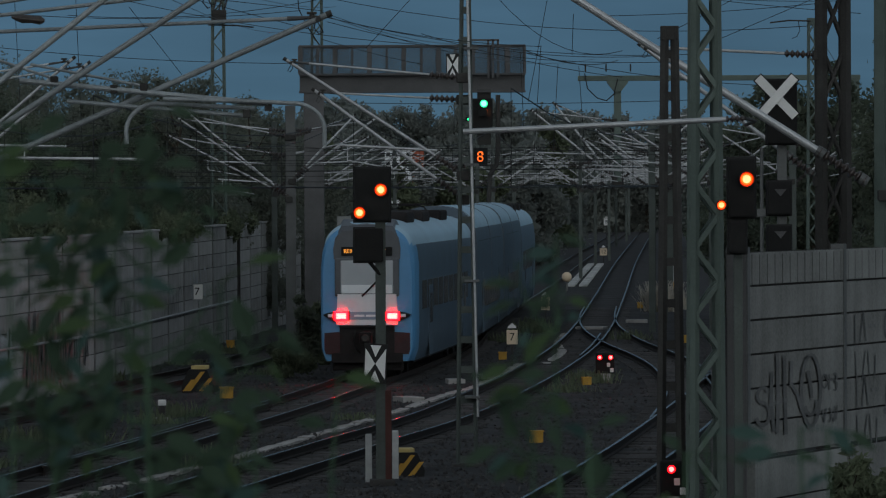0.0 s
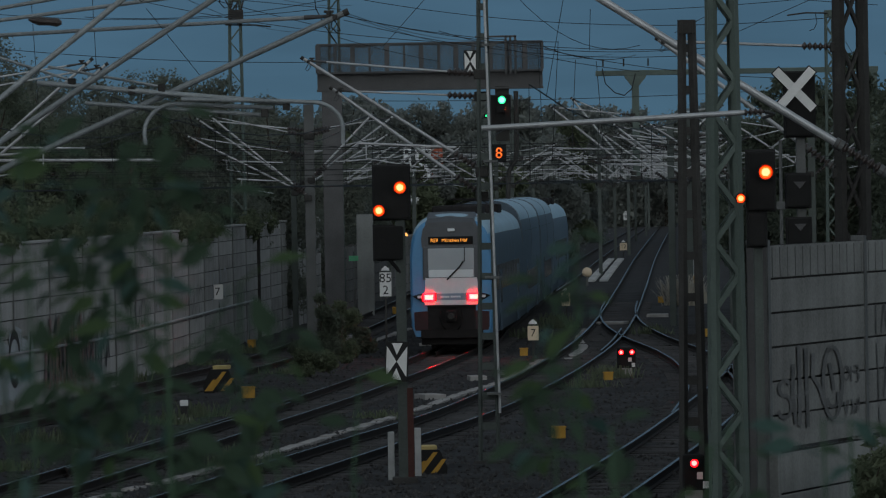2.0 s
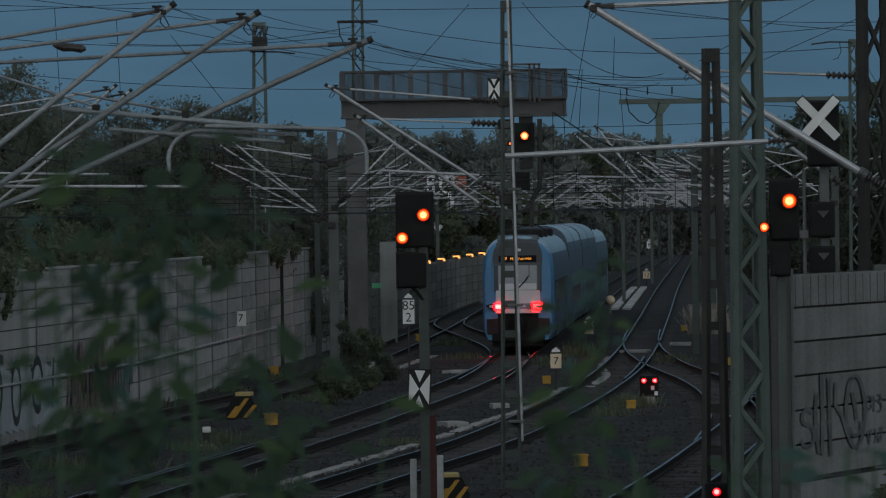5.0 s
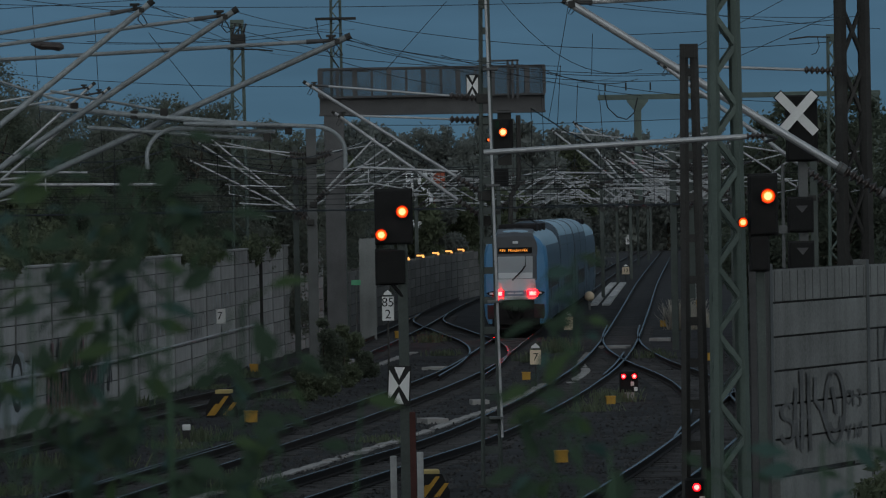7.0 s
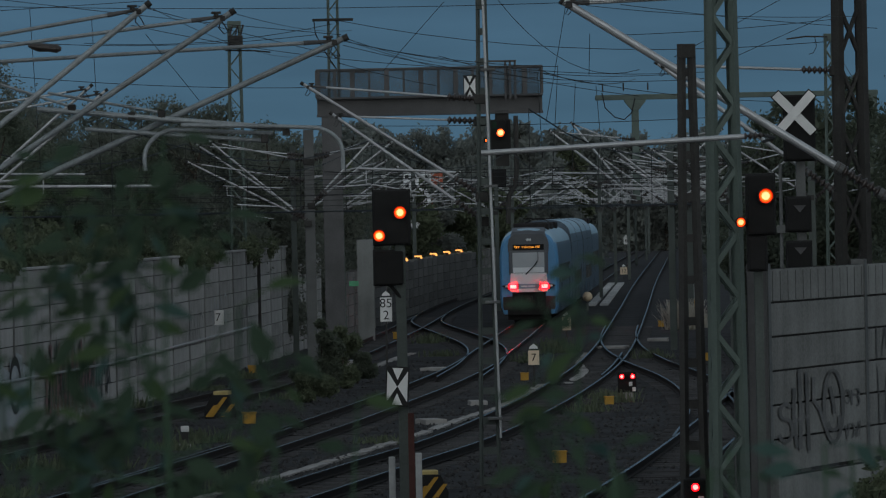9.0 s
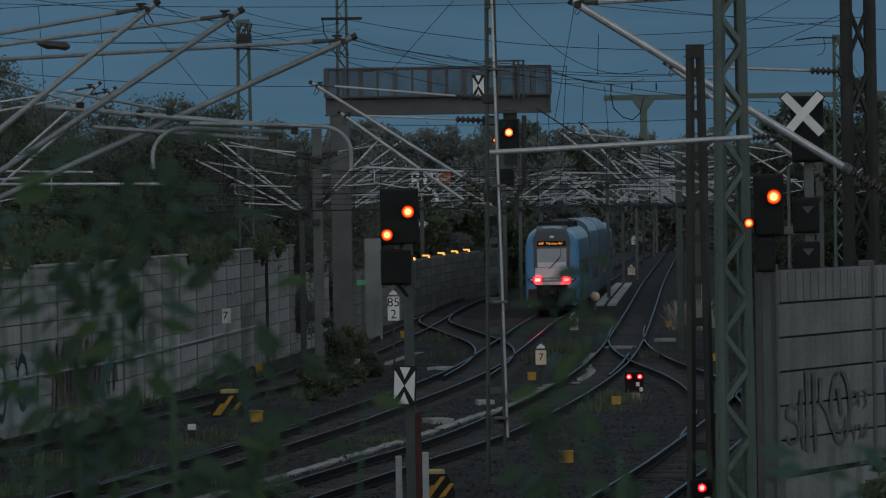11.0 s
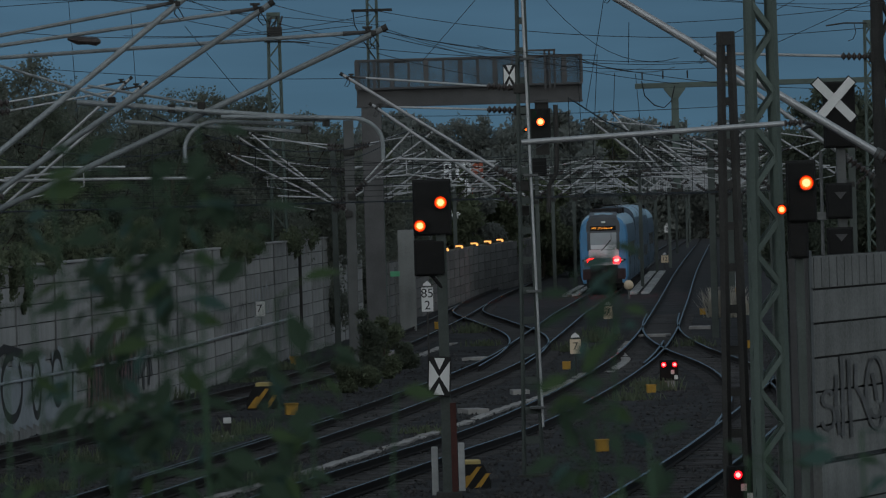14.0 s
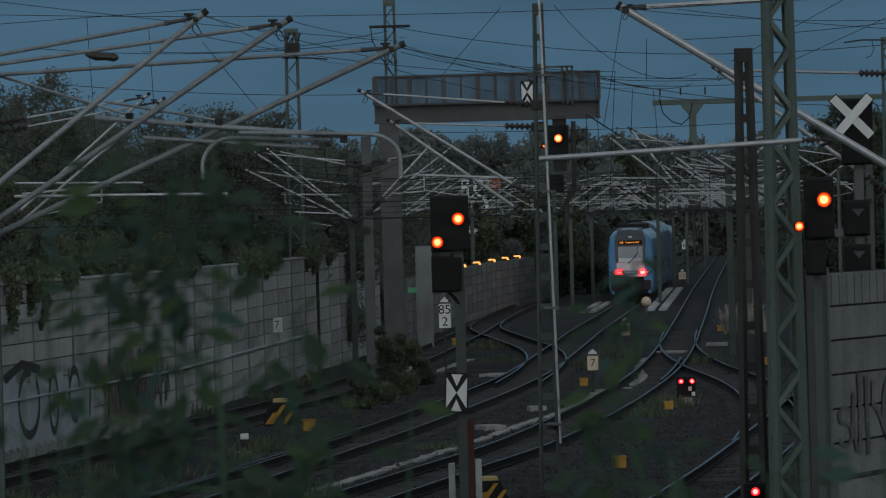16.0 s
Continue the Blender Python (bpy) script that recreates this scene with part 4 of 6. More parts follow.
for dx in (-0.2, 0.0, 0.2):
    bm = bmesh.new()
    insulator(bm, (dx, -0.1, 0.6), (dx + 0.1, -0.1, 1.0), 0.05)
    part("insulator", bm, M_INSUL, tr)
part("arm", rods([(-0.4, 0, 0.05), (0.7, 0, 0.02), (1.3, 0, -0.05)], 0.03), M_DARK, tr)
lattice_mast(-2.28, 207.6, 13.6, 0.55, 0.4, M_GREEN, "tall green lattice mast behind the signal gantry", leg=0.07)
tb = thing("mast_crossarm", pose(-2.28, 207.3, 12.6), "dark steel crossarm with cable loops on a mast", "crossarm")
part("arm", boxed((0, 0, 0), (1.5, 0.12, 0.1), 0.01), M_DARK, tb)
part("cable", rods([(-0.7, 0, 0.05), (-0.65, 0, -0.5), (-0.35, 0, -1.1), (-0.1, 0, -1.5), (0.1, 0, -1.8)], 0.02), M_WIRE, tb)
part("arm", rods([(0.2, 0, -1.9), (1.2, 0, -1.95)], 0.03), M_DARK, tb)


def h_mast(x, y, h, w, material, label="slim grey steel catenary mast"):
    top = thing("catenary_mast", pose(x, y, -0.3, 0, 0, random.uniform(-8, 8)), label, "mast", "overhead line masts")
    for dy in (-w * 0.4, w * 0.4):
        part("flange", boxed((0, dy, h / 2), (w, w * 0.14, h), 0.004), material, top)
    part("web", boxed((0, 0, h / 2), (w * 0.14, w * 0.7, h), 0.002), material, top)
    return top


h_mast(-3.07, 195, 8.7, 0.34, M_GREY)
cantilever((-3.07, 195.2), 5.32, 7.5, (-6.9, 7.95), 0.036, (6.4, 0.9, 3.0))
cantilever((-3.07, 194.8), 5.17, 7.3, (-6.45, 8.05), 0.036)
cantilever((-3.07, 195.15), 5.23, 6.65, (-7.2, 7.35), 0.034, (5.75, 0.8, 2.5))
cantilever((-3.07, 195.2), 5.79, 7.5, (-0.2, 7.9), 0.036, (6.4, 0.9, 2.8))
cantilever((-3.07, 194.9), 5.78, 7.3, (-0.9, 8.0), 0.036)

lattice_mast(13.8, 180, 10.9, 0.42, 0.27, M_GREEN, "grey-green lattice mast with a thin side arm", leg=0.06)
sa = thing("side_arm", pose(13.75, 179.8, 10.8), "thin dark side arm with a hanging wire loop", "crossarm")
part("arm", rods([(0, 0, 0), (-0.7, 0, 0.02), (-1.3, 0, -0.05)], 0.025), M_DARK, sa)
part("loop", rods([(-0.4, 0, 0), (-0.35, 0, -0.3), (-0.45, 0, -0.5), (-0.6, 0, -0.55)], 0.012), M_WIRE, sa)

tm = thing("portal_mast", pose(12.65, 300, -0.3), "pale grey portal with a long crossbeam and a hanging post", "mast")
part("column", boxed((0, 0, 8.45), (0.38, 0.4, 5.1), 0.03), M_GREEN, tm)
part("end_clamp", boxed((0, 0, 6.0), (0.6, 0.6, 0.34), 0.03), M_DARK, tm)
part("head", loft([(-0.3, [(0.19, 10.95), (0.56, 11.42), (0.56, 11.5), (0, 11.5)]), (0.3, [(0.19, 10.95), (0.56, 11.42), (0.56, 11.5), (0, 11.5)])]), M_GREEN, tm)
part("crossbeam", boxed((5.4, 0, 11.64), (15.0, 0.4, 0.28), 0.03), M_GREEN, tm)
for dx in (-1.7, -0.6, 0.7):
    part("peg", boxed((dx, 0, 12.2), (0.08, 0.08, 0.4), 0.01), M_DARK, tm)
part("cable_loop", rods([(-1.75, -0.3, 11.9), (-1.6, -0.3, 11.1), (-1.1, -0.3, 10.6), (-0.6, -0.3, 10.45), (-0.2, -0.3, 10.8), (0, -0.3, 11.6)], 0.03), M_WIRE, tm)
part("far_leg", boxed((12.6, 0, 5.8), (0.5, 0.5, 11.7), 0.03), M_GREEN, tm)

cantilever((12.55, 299.9), 6.0, 9.1, (8.15, 9.6), 0.06, (7.3, 1.0, 4.4))
cantilever((12.55, 300.1), 5.9, 8.6, (9.3, 10.0), 0.06)
cantilever((12.75, 300.1), 5.9, 8.8, (17.2, 9.5), 0.06, (7.0, 1.0, 4.8))
h_mast(15.3, 298, 9.4, 0.34, M_FARMAST)
cantilever((15.3, 297.9), 5.5, 7.6, (11.6, 8.1), 0.06, (6.4, 0.8, 3.4))
cantilever((15.3, 298.1), 5.4, 7.4, (12.2, 7.9), 0.055)
FIELD = random.Random(4)
TRACKS_X = {"A": PATH_A, "B": PATH_B, "C": PATH_C}


def track_x(ctrl, y):
    return float(np.interp(y, [p[1] for p in ctrl], [p[0] for p in ctrl]))


for y in (236, 262, 292, 318, 348, 380, 415, 455, 500, 550, 610, 680):
    spots = ((track_x(PATH_C, y) - 2.9, 1), ((track_x(PATH_C, y) + track_x(PATH_A, y)) / 2, 2), ((track_x(PATH_A, y) + track_x(PATH_B, y)) / 2, 2), (track_x(PATH_B, y) + 3.2, 2), (track_x(PATH_B, y) + 9.5, 2))
    for k, (x, sides) in enumerate(spots):
        if (y < 300 and k in (1, 2)) or FIELD.random() < 0.2:
            continue
        yy = y + FIELD.uniform(-9, 9)
        h_mast(x, yy, FIELD.uniform(8.0, 9.4), 0.22, M_FARMAST)
        for s in (1, -1)[:sides]:
            n = 2 if FIELD.random() < 0.45 else 1
            for q in range(n):
                low = FIELD.uniform(5.3, 5.7)
                cantilever((x, yy + 0.15 * q), low, low + FIELD.uniform(1.2, 1.8), (x + s * FIELD.uniform(2.5, 3.9), low + FIELD.uniform(1.7, 2.4)), 0.042, (low + FIELD.uniform(0.5, 0.9), 0.7, FIELD.uniform(2.2, 3.2)))
for x, y, s in ((10.9, 226, 1), (12.6, 214, -1), (13.2, 236, -1), (15.0, 205, -1), (16.2, 246, 1), (11.4, 150, 1), (10.6, 132, 1)):
    if y > 190:
        h_mast(x, y, 8.4, 0.26, M_FARMAST)
        low = FIELD.uniform(5.5, 5.9)
        cantilever((x, y), low, low + 1.5, (x + s * 3.0, low + 2.0), 0.036, (low + 0.7, 0.8, 2.8))
        cantilever((x, y + 0.12), low - 0.1, low + 1.3, (x - s * 2.7, low + 1.9), 0.036, (low + 0.6, 0.8, 2.6))


# arms over the left tracks
h_mast(-9.1, 110, 8.9, 0.32, M_GREEN)
cantilever((-9.05, 109.9), 5.4, 7.58, (-6.0, 8.02), 0.03, (6.2, 0.6, 2.3))
cantilever((-9.05, 110.1), 5.2, 7.4, (-5.72, 7.93), 0.03)
bars = thing("registration_arm", pose(0, 110, 0), "two straight pale registration tubes over the wall-side tracks", "cantilever")
part("tube", rod(bmesh.new(), (-8.6, 0, 6.16), (-4.45, 0, 6.10), 0.03, seg=8), M_TUBE, bars)
part("tube", rod(bmesh.new(), (-8.6, 0.2, 6.42), (-6.1, 0.2, 6.36), 0.022, seg=8), M_TUBE, bars)


# ---- wires ----
def wire(name, pts, r, label, material=M_WIRE):
    ob = part(name, rods(pts, r, 5), material)
    return tagged(ob, label, "wire", "overhead wires")


def hung(a, b, sag, n=10):
    a, b = Vector(a), Vector(b)
    return [a.lerp(b, i / n) - Vector((0, 0, sag * 4 * (i / n) * (1 - i / n))) for i in range(n + 1)]


for ctrl, off in ((PATH_A, 0.1), (PATH_B, -0.1), (PATH_C, 0.0), (PATH_F, 0.1), (PATH_E, 0.0)):
    pts = smooth_path(ctrl, 28)
    wire("contact_wire", [p + Vector((off + 0.2 * (-1) ** i, 0, 5.55)) for i, p in enumerate(pts)], 0.011, "thin dark copper contact wire over a track")
    top = []
    for a, b in zip(pts, pts[1:]):
        top += hung(a + Vector((off, 0, 7.1)), b + Vector((off, 0, 7.1)), 0.55, 6)[:-1]
    wire("messenger_wire", top, 0.011, "thin dark sagging messenger wire")
    dr = bmesh.new()
    for i, p in enumerate(top[::2]):
        rod(dr, (p.x, p.y, 5.55), (p.x, p.y, p.z), 0.006, seg=4)
    tagged(part("droppers", dr, M_WIRE), "thin droppers between messenger and contact wire", "wire", kind="stuff")
SPANS = [
    ((-1.2, 130, 9.36), (7.2, 131, 8.45), 0.35), ((-1.2, 130, 9.46), (7.2, 131, 8.6), 0.3),
    ((1.14, 130, 10.32), (-0.3, 130, 8.75), 0.0), ((2.0, 110, 9.6), (4.78, 111, 8.2), 0.55),
    ((3.12, 103.2, 9.2), (2.74, 104, 7.1), 0.02),
    ((3.5, 103.2, 9.2), (9.3, 112, 9.2), 0.1), ((6.9, 140, 9.2), (10.2, 141, 10.9), 0.0), ((9.1, 112, 7.9), (13.8, 180, 10.75), 0.0),
    ((-8.6, 120, 8.6), (-1.6, 121, 8.2), 0.1), ((-7.3, 100, 8.7), (-1.4, 101, 8.7), 0.15),
    ((-3.0, 68, 7.7), (-2.4, 69, 6.9), 0.0), ((-7.0, 150, 10.6), (2.0, 151, 9.3), 0.2), ((-11, 200, 11.7), (-2.3, 206, 12.4), 0.3),
    ((-2.3, 207, 12.6), (13.8, 182, 10.7), 0.6), ((12.7, 300, 12.3), (5.1, 205, 10.6), 0.4), ((-9.5, 160, 7.6), (0.5, 162, 6.5), 0.1), ((-9.5, 150, 6.7), (9.5, 152, 6.7), 0.12), ((-9, 140, 6.2), (10, 141, 6.3), 0.1),
    ((-14, 250, 9.9), (16, 252, 9.5), 0.4), ((-12, 130, 5.9), (11, 131, 6.05), 0.05), ((9.5, 300, 12.1), (9.2, 300, 7.0), 0.0), ((10.6, 300, 12.0), (10.9, 300, 7.5), 0.0),
]
for k in range(7):
    SPANS.append(((-11.5, 125 + 3 * k, 5.72 + 0.14 * k), (3.0 + k, 127 + 3 * k, 5.70 + 0.13 * k), 0.04))
SPANS += [((-5.77, 67.8, 8.3), (-0.66, 68.4, 7.66), 0.03), ((-5.4, 67, 7.95), (-3.0, 68, 8.1), 0.0), ((-7.5, 90, 8.95), (9.0, 92, 9.05), 0.2), ((-0.7, 68.4, 7.65), (2.6, 130, 8.9), 0.2), ((-0.7, 68.4, 7.62), (5.0, 131, 8.5), 0.3), ((-2.0, 68, 7.95), (-1.0, 130, 9.7), 0.1), ((-3.0, 68, 8.05), (-2.3, 207, 11.6), 0.5), ((3.0, 120, 8.4), (3.1, 121, 6.6), 0.0), ((4.3, 150, 9.3), (4.1, 151, 6.0), 0.0), ((-7.1, 110, 9.6), (-7.0, 111, 6.2), 0.0), ((-5.9, 110, 9.4), (-5.8, 111, 5.6), 0.0)]
SPANS += [((4.6, 115, 9.63), (9.9, 116, 9.07), 0.05), ((0.9, 120, 8.80), (5.2, 121, 7.88), 0.1), ((2.4, 122, 8.53), (6.2, 123, 8.39), 0.1), ((3.4, 130, 8.61), (9.3, 131, 7.86), 0.15),
          ((4.7, 118, 9.10), (9.4, 119, 9.39), 0.05), ((7.0, 116, 8.56), (9.1, 117, 9.45), 0), ((4.2, 122, 9.26), (4.2, 123, 8.40), 0), ((-1.2, 118, 8.64), (0.9, 119, 8.13), 0.03),
          ((-4.1, 90, 8.87), (-0.9, 91, 8.03), 0.02), ((-0.9, 100, 8.54), (2.9, 101, 8.04), 0.1)]
for a, b, sag in SPANS:
    wire("span_wire", hung(a, b, sag), max(0.004, a[1] * 6e-5), "thin dark overhead span wire against the sky")


# switch blades beside the running rails
def blade(track, ctrl, y0, y1, off0, off1):
    pts = [p for p in smooth_path(ctrl, 1.5) if y0 <= p.y <= y1]
    side = [p + Vector((off0 + (off1 - off0) * i / len(pts), 0, 0)) for i, p in enumerate(pts)]
    sweep("switch_blade", side, RAIL, (M_RAIL_SIDE, M_RAIL_TOP), bpy.data.objects[track], mats=RAIL_MATS)


blade("track_1", PATH_A, 112, 146, -0.62, -0.50)
blade("track_5", PATH_E, 146, 178, 0.62, 0.42)
blade("track_2", PATH_B, 186, 216, 0.60, 0.5)


# ---- lineside things ----
def number_board(x, y, z, text, w, h, label, post=True, bg=M_WHITE, size=None):
    s = thing("distance_board", pose(x, y, z), label, "sign", "number boards")
    part("board", boxed((0, 0, 0), (w, 0.025, h), 0.006), bg, s)
    lines = text.split("/")
    for i, line in enumerate(lines):
        glyphs("numeral", line, size or h * 0.75, pose(0, -0.016, ((len(lines) - 1) / 2 - i) * h / len(lines), 90, 0, 0), M_SIGNBLK, s)
    if post:
        part("post", boxed((0, 0.05, -(z + 0.3) / 2), (0.06, 0.05, z + 0.3), 0.005), M_DARK, s)
        part("cap", loft([(-0.02, [(0.14, h / 2 + 0.06), (0.12, h / 2 + 0.12), (0, h / 2 + 0.22)]), (0.02, [(0.14, h / 2 + 0.06), (0.12, h / 2 + 0.12), (0, h / 2 + 0.22)])]), M_WHITE, s)
    return s


M_CREAM = mat("sign_cream", (0.62, 0.50, 0.36), 0.6, vary=0.12, bump=0.03)
number_board(-6.42, 198.2, 1.93, "7", 0.40, 0.52, "white number board with a black 7 fixed on the wall", False)
number_board(4.2, 180, 0.77, "7", 0.35, 0.46, "cream number board with a black 7 on a low post", True, M_CREAM)
number_board(7.02, 240, 0.61, "7", 0.38, 0.55, "cream number board with a black 7 beside the track", True, M_CREAM)
number_board(16.94, 428, 0.69, "12", 0.55, 0.55, "cream number board with a black 12 beside the track", True, M_CREAM)
number_board(20.05, 500, 2.53, "8", 0.42, 0.62, "small white number board by the far track", True)
km = number_board(-0.49, 186, 2.30, "85/2", 0.385, 0.79, "white kilometre board with black numerals on a post", True, size=0.42)


def yellow_box(x, y, s0, label="yellow trackside connection box on the ballast"):
    s = s0 * 0.84
    b = thing("connection_box", pose(x * 1.035, y * 1.035, -0.22, 0, 0, random.uniform(-12, 12)), label, "box", "connection boxes")
    part("case", boxed((0, 0, 0.2 * s), (0.36 * s, 0.3 * s, 0.3 * s), 0.02), M_YELLOW, b)
    part("lid", boxed((0, 0, 0.37 * s), (0.4 * s, 0.34 * s, 0.05 * s), 0.012), M_YELLOW, b)
    part("foot", boxed((0, 0, 0.05 * s), (0.12 * s, 0.12 * s, 0.2 * s), 0.01), M_GREY, b)


for x, y, s in ((-4.05, 148.6, 1.1), (3.36, 122, 0.95), (5.75, 157.5, 0.85), (3.93, 181.5, 0.9), (15.8, 307, 1.3), (10.9, 200, 1.0), (14.2, 262, 1.2), (-5.2, 196, 1.0), (11.9, 258, 1.0), (-0.2, 244, 1.1)):
    yellow_box(x, y, s)


def striped_cover(x, y, turn, s=1.0):
    c = thing("striped_cover", pose(x, y, -0.24, 0, 0, turn), "black and yellow hazard-striped steel cover over a point motor", "cover", "striped covers")
    half = [(0.34 * s, 0.0), (0.36 * s, 0.16 * s), (0.2 * s, 0.52 * s), (0, 0.52 * s)]
    part("shell", loft([(-0.34 * s, half), (0.34 * s, half)]), M_SIGNBLK, c)
    for x0, x1, z1 in ((-0.33, -0.14, 0.3), (-0.27, 0.07, 0.47), (0.02, 0.25, 0.33)):
        bm = bmesh.new()
        run = 0.12
        v = [bm.verts.new((q * s, -0.345 * s, z * s)) for q, z in ((x0, 0.05), (x0 + run, 0.05), (x1 + run * 0.75, z1), (x1, z1))]
        bm.faces.new(v)
        part("stripe", bm, M_YELLOW, c)
    part("cap", boxed((0.0, 0, 0.555 * s), (0.32 * s, 0.5 * s, 0.09 * s), 0.02), M_CAPY, c, "worn pale yellow cap")


M_CAPY = mat("cap_worn_yellow", (0.42, 0.33, 0.14), 0.7, vary=0.3, bump=0.1)
striped_cover(0.5, 112.5, 4, 0.98)
striped_cover(-5.1, 160.0, -8, 1.3)
for x, y in ((-0.235, 110), (0.29, 111.5)):
    p = thing("concrete_post", pose(x, y, -0.3), "short pale concrete post beside the signal", "post", "concrete posts")
    part("post", boxed((0, 0, 0.52), (0.13, 0.14, 1.04), 0.025), M_SLAB, p)
dm = thing("buffer_lamp", pose(10.45, 316, -0.3), "pale round disc marker on a short post", "marker")
part("post", boxed((0, 0, 0.35), (0.12, 0.12, 0.7), 0.01), M_GREY, dm)
bm = bmesh.new()
bmesh.ops.create_uvsphere(bm, u_segments=16, v_segments=10, radius=0.28)
part("dome", bm, M_CREAM, dm, smooth=True).matrix_basis = pose(0, 0, 0.85)
pk = thing("marker_post", pose(-5.4, 139.7, -0.3), "small white-topped marker post on the ballast", "post")
part("post", boxed((0, 0, 0.25), (0.16, 0.16, 0.5), 0.02), M_DARK, pk)
part("cap", boxed((0, 0, 0.55), (0.2, 0.2, 0.14), 0.02), M_WHITE, pk)
part("plinth", boxed((0, 0, 0.1), (0.34, 0.3, 0.16), 0.02), M_FOUND, pk)

# pale crossing slabs and cable troughs
for ctrl, off, y0, y1, w in ((PATH_B, -2.25, 330, 425, 1.2), (PATH_A, -1.9, 330, 366, 0.95), (PATH_B, 3.1, 330, 410, 1.0)):
    g = thing("concrete_walkway", pose(0, 0, -0.2), "pale concrete slabs laid beside the far track", "walkway", kind="structure")
    n = int((y1 - y0) / 6)
    for i in range(n):
        ya = y0 + i * (y1 - y0) / n
        xa = track_x(ctrl, ya) + off
        xb = track_x(ctrl, ya + 5) + off
        for s in (-0.3, 0.3):
            part("slab", boxed((0, 0, 0.06), (w * 0.40, 3.9, 0.12), 0.02), M_SLAB, g).matrix_basis = pose(xa + s * w, ya, 0, 0, 0, -math.degrees(math.atan2(xb - xa, 5)))


def trough(ctrl_pts, n_label, w=0.28, gap=0.05, seed=1):
    r = random.Random(seed)
    g = thing("cable_trough", pose(0, 0, -0.2), n_label, "cable trough", kind="structure")
    pts = smooth_path(ctrl_pts, 1.02)
    lid = mesh_of("lid", boxed((0, 0, 0.03), (w, 0.96, 0.07), 0.01), M_FOUND)
    for a, b in zip(pts, pts[1:]):
        if r.random() < gap:
            continue
        ob = new("lid", lid)
        ob.parent = g
        ob.matrix_basis = Matrix.Translation(a + Vector((0, 0, r.uniform(-0.045, -0.015)))) @ (b - a).to_track_quat("Y", "Z").to_matrix().to_4x4() @ pose(0, 0, 0, r.uniform(-1, 1), r.uniform(-1.5, 1.5), r.uniform(-2, 2))


trough([(-6.1, 103), (-3.4, 118), (-1.5, 131), (0.2, 143), (1.7, 155), (3.0, 165), (4.6, 184)], "half-buried pale concrete cable trough lids between the tracks")
trough([(5.4, 184), (6.3, 196), (6.5, 207), (7.3, 222)], "pale concrete cable trough lids", 0.3, 0.1, 3)
trough([(-1.5, 200), (-0.6, 215), (0.5, 228)], "pale concrete cable trough lids near the turnout", 0.3, 0.2, 5)
for x, y, sx, sy in ((10.9, 240, 0.9, 1.6), (1.2, 202, 0.8, 1.2), (3.2, 170, 0.5, 0.9), (0.75, 152, 0.6, 1.0), (2.2, 166, 0.5, 0.9), (8.5, 228, 1.2, 1.2)):
    s = thing("concrete_slab", pose(x, y, -0.24, 0, 0, random.uniform(-20, 20)), "flat pale concrete slab lying on the ballast", "slab", "concrete slabs")
    part("slab", boxed((0, 0, 0.08), (sx, sy, 0.16), 0.02), M_FOUND, s)

# lit lamps above the far wall, and the far building
for x, y, z in ((0.2, 308.2, 2.78), (1.04, 322, 2.79), (2.0, 338.1, 2.8), (2.9, 350, 2.81), (3.76, 360.5, 2.82)):
    l = thing("wall_lamp", pose(x, y, z), "small warm lit lamp on top of the wall", "lamp", "wall lamps")
    part("bracket", boxed((0, 0, 0.03), (0.08, 0.08, 0.2), 0.01), M_DARK, l)
    part("lamp", boxed((0.0, -0.1, 0.17), (0.40, 0.2, 0.10), 0.02), M_WARM, l)
    part("lamp_glass", boxed((0.18, -0.16, 0.09), (0.12, 0.12, 0.12), 0.03), M_WARM, l)
    part("hood", loft([(-0.24, [(0.32, 0.21), (0.0, 0.36)]), (0.1, [(0.32, 0.21), (0.0, 0.36)])]), M_DARK, l)
M_BRED = mat("building_red", (0.35, 0.10, 0.06), 0.8)
M_BWHITE = mat("building_white", (0.7, 0.72, 0.74), 0.7, vary=0.1)
hb = thing("building", pose(1.67, 385, -0.2), "white building with a red end seen over far trees", "building")
part("wall", boxed((-0.38, 0, 4.15), (1.86, 4, 8.5), 0.02), M_BWHITE, hb)
part("wall", boxed((0.96, 0, 4.1), (0.76, 4, 8.35), 0.02), M_BRED, hb)
part("roof", boxed((0.06, 0, 8.45), (2.75, 4.2, 0.14), 0.03), M_GREY, hb)
for k in range(4):
    for z in (7.5, 8.05):
        part("window", boxed((-1.09 + k * 0.46, -2.01, z), (0.25, 0.04, 0.3), 0.005), M_TGLASS, hb)
pl = thing("wall_pillar", pose(-1.54, 252, -0.3), "pale concrete end block of the retaining wall", "wall", kind="structure")
part("block", boxed((0, 0, 2.3), (0.75, 1.0, 4.6), 0.03), M_WALL_R, pl)
gsn = thing("green_sign", pose(-1.97, 240, 0.0), "small green plate on a post beside the wall", "sign")
part("plate", boxed((0, 0, 2.5), (0.4, 0.03, 0.22), 0.005), mat("plate_green", (0.12, 0.4, 0.22), 0.6), gsn)
part("post", boxed((0, 0.04, 1.3), (0.05, 0.05, 3.0), 0.005), M_GREY, gsn)
wp = thing("wall_pipe", pose(0, 0, 0), "thin pale pipe running along the retaining wall", "pipe")
part("pipe", rods([(-15.0, 99, 1.3), (-11.3, 137, 1.3), (-8.32, 166, 1.28), (-5.6, 214, 1.3)], 0.035), M_TUBE, wp)
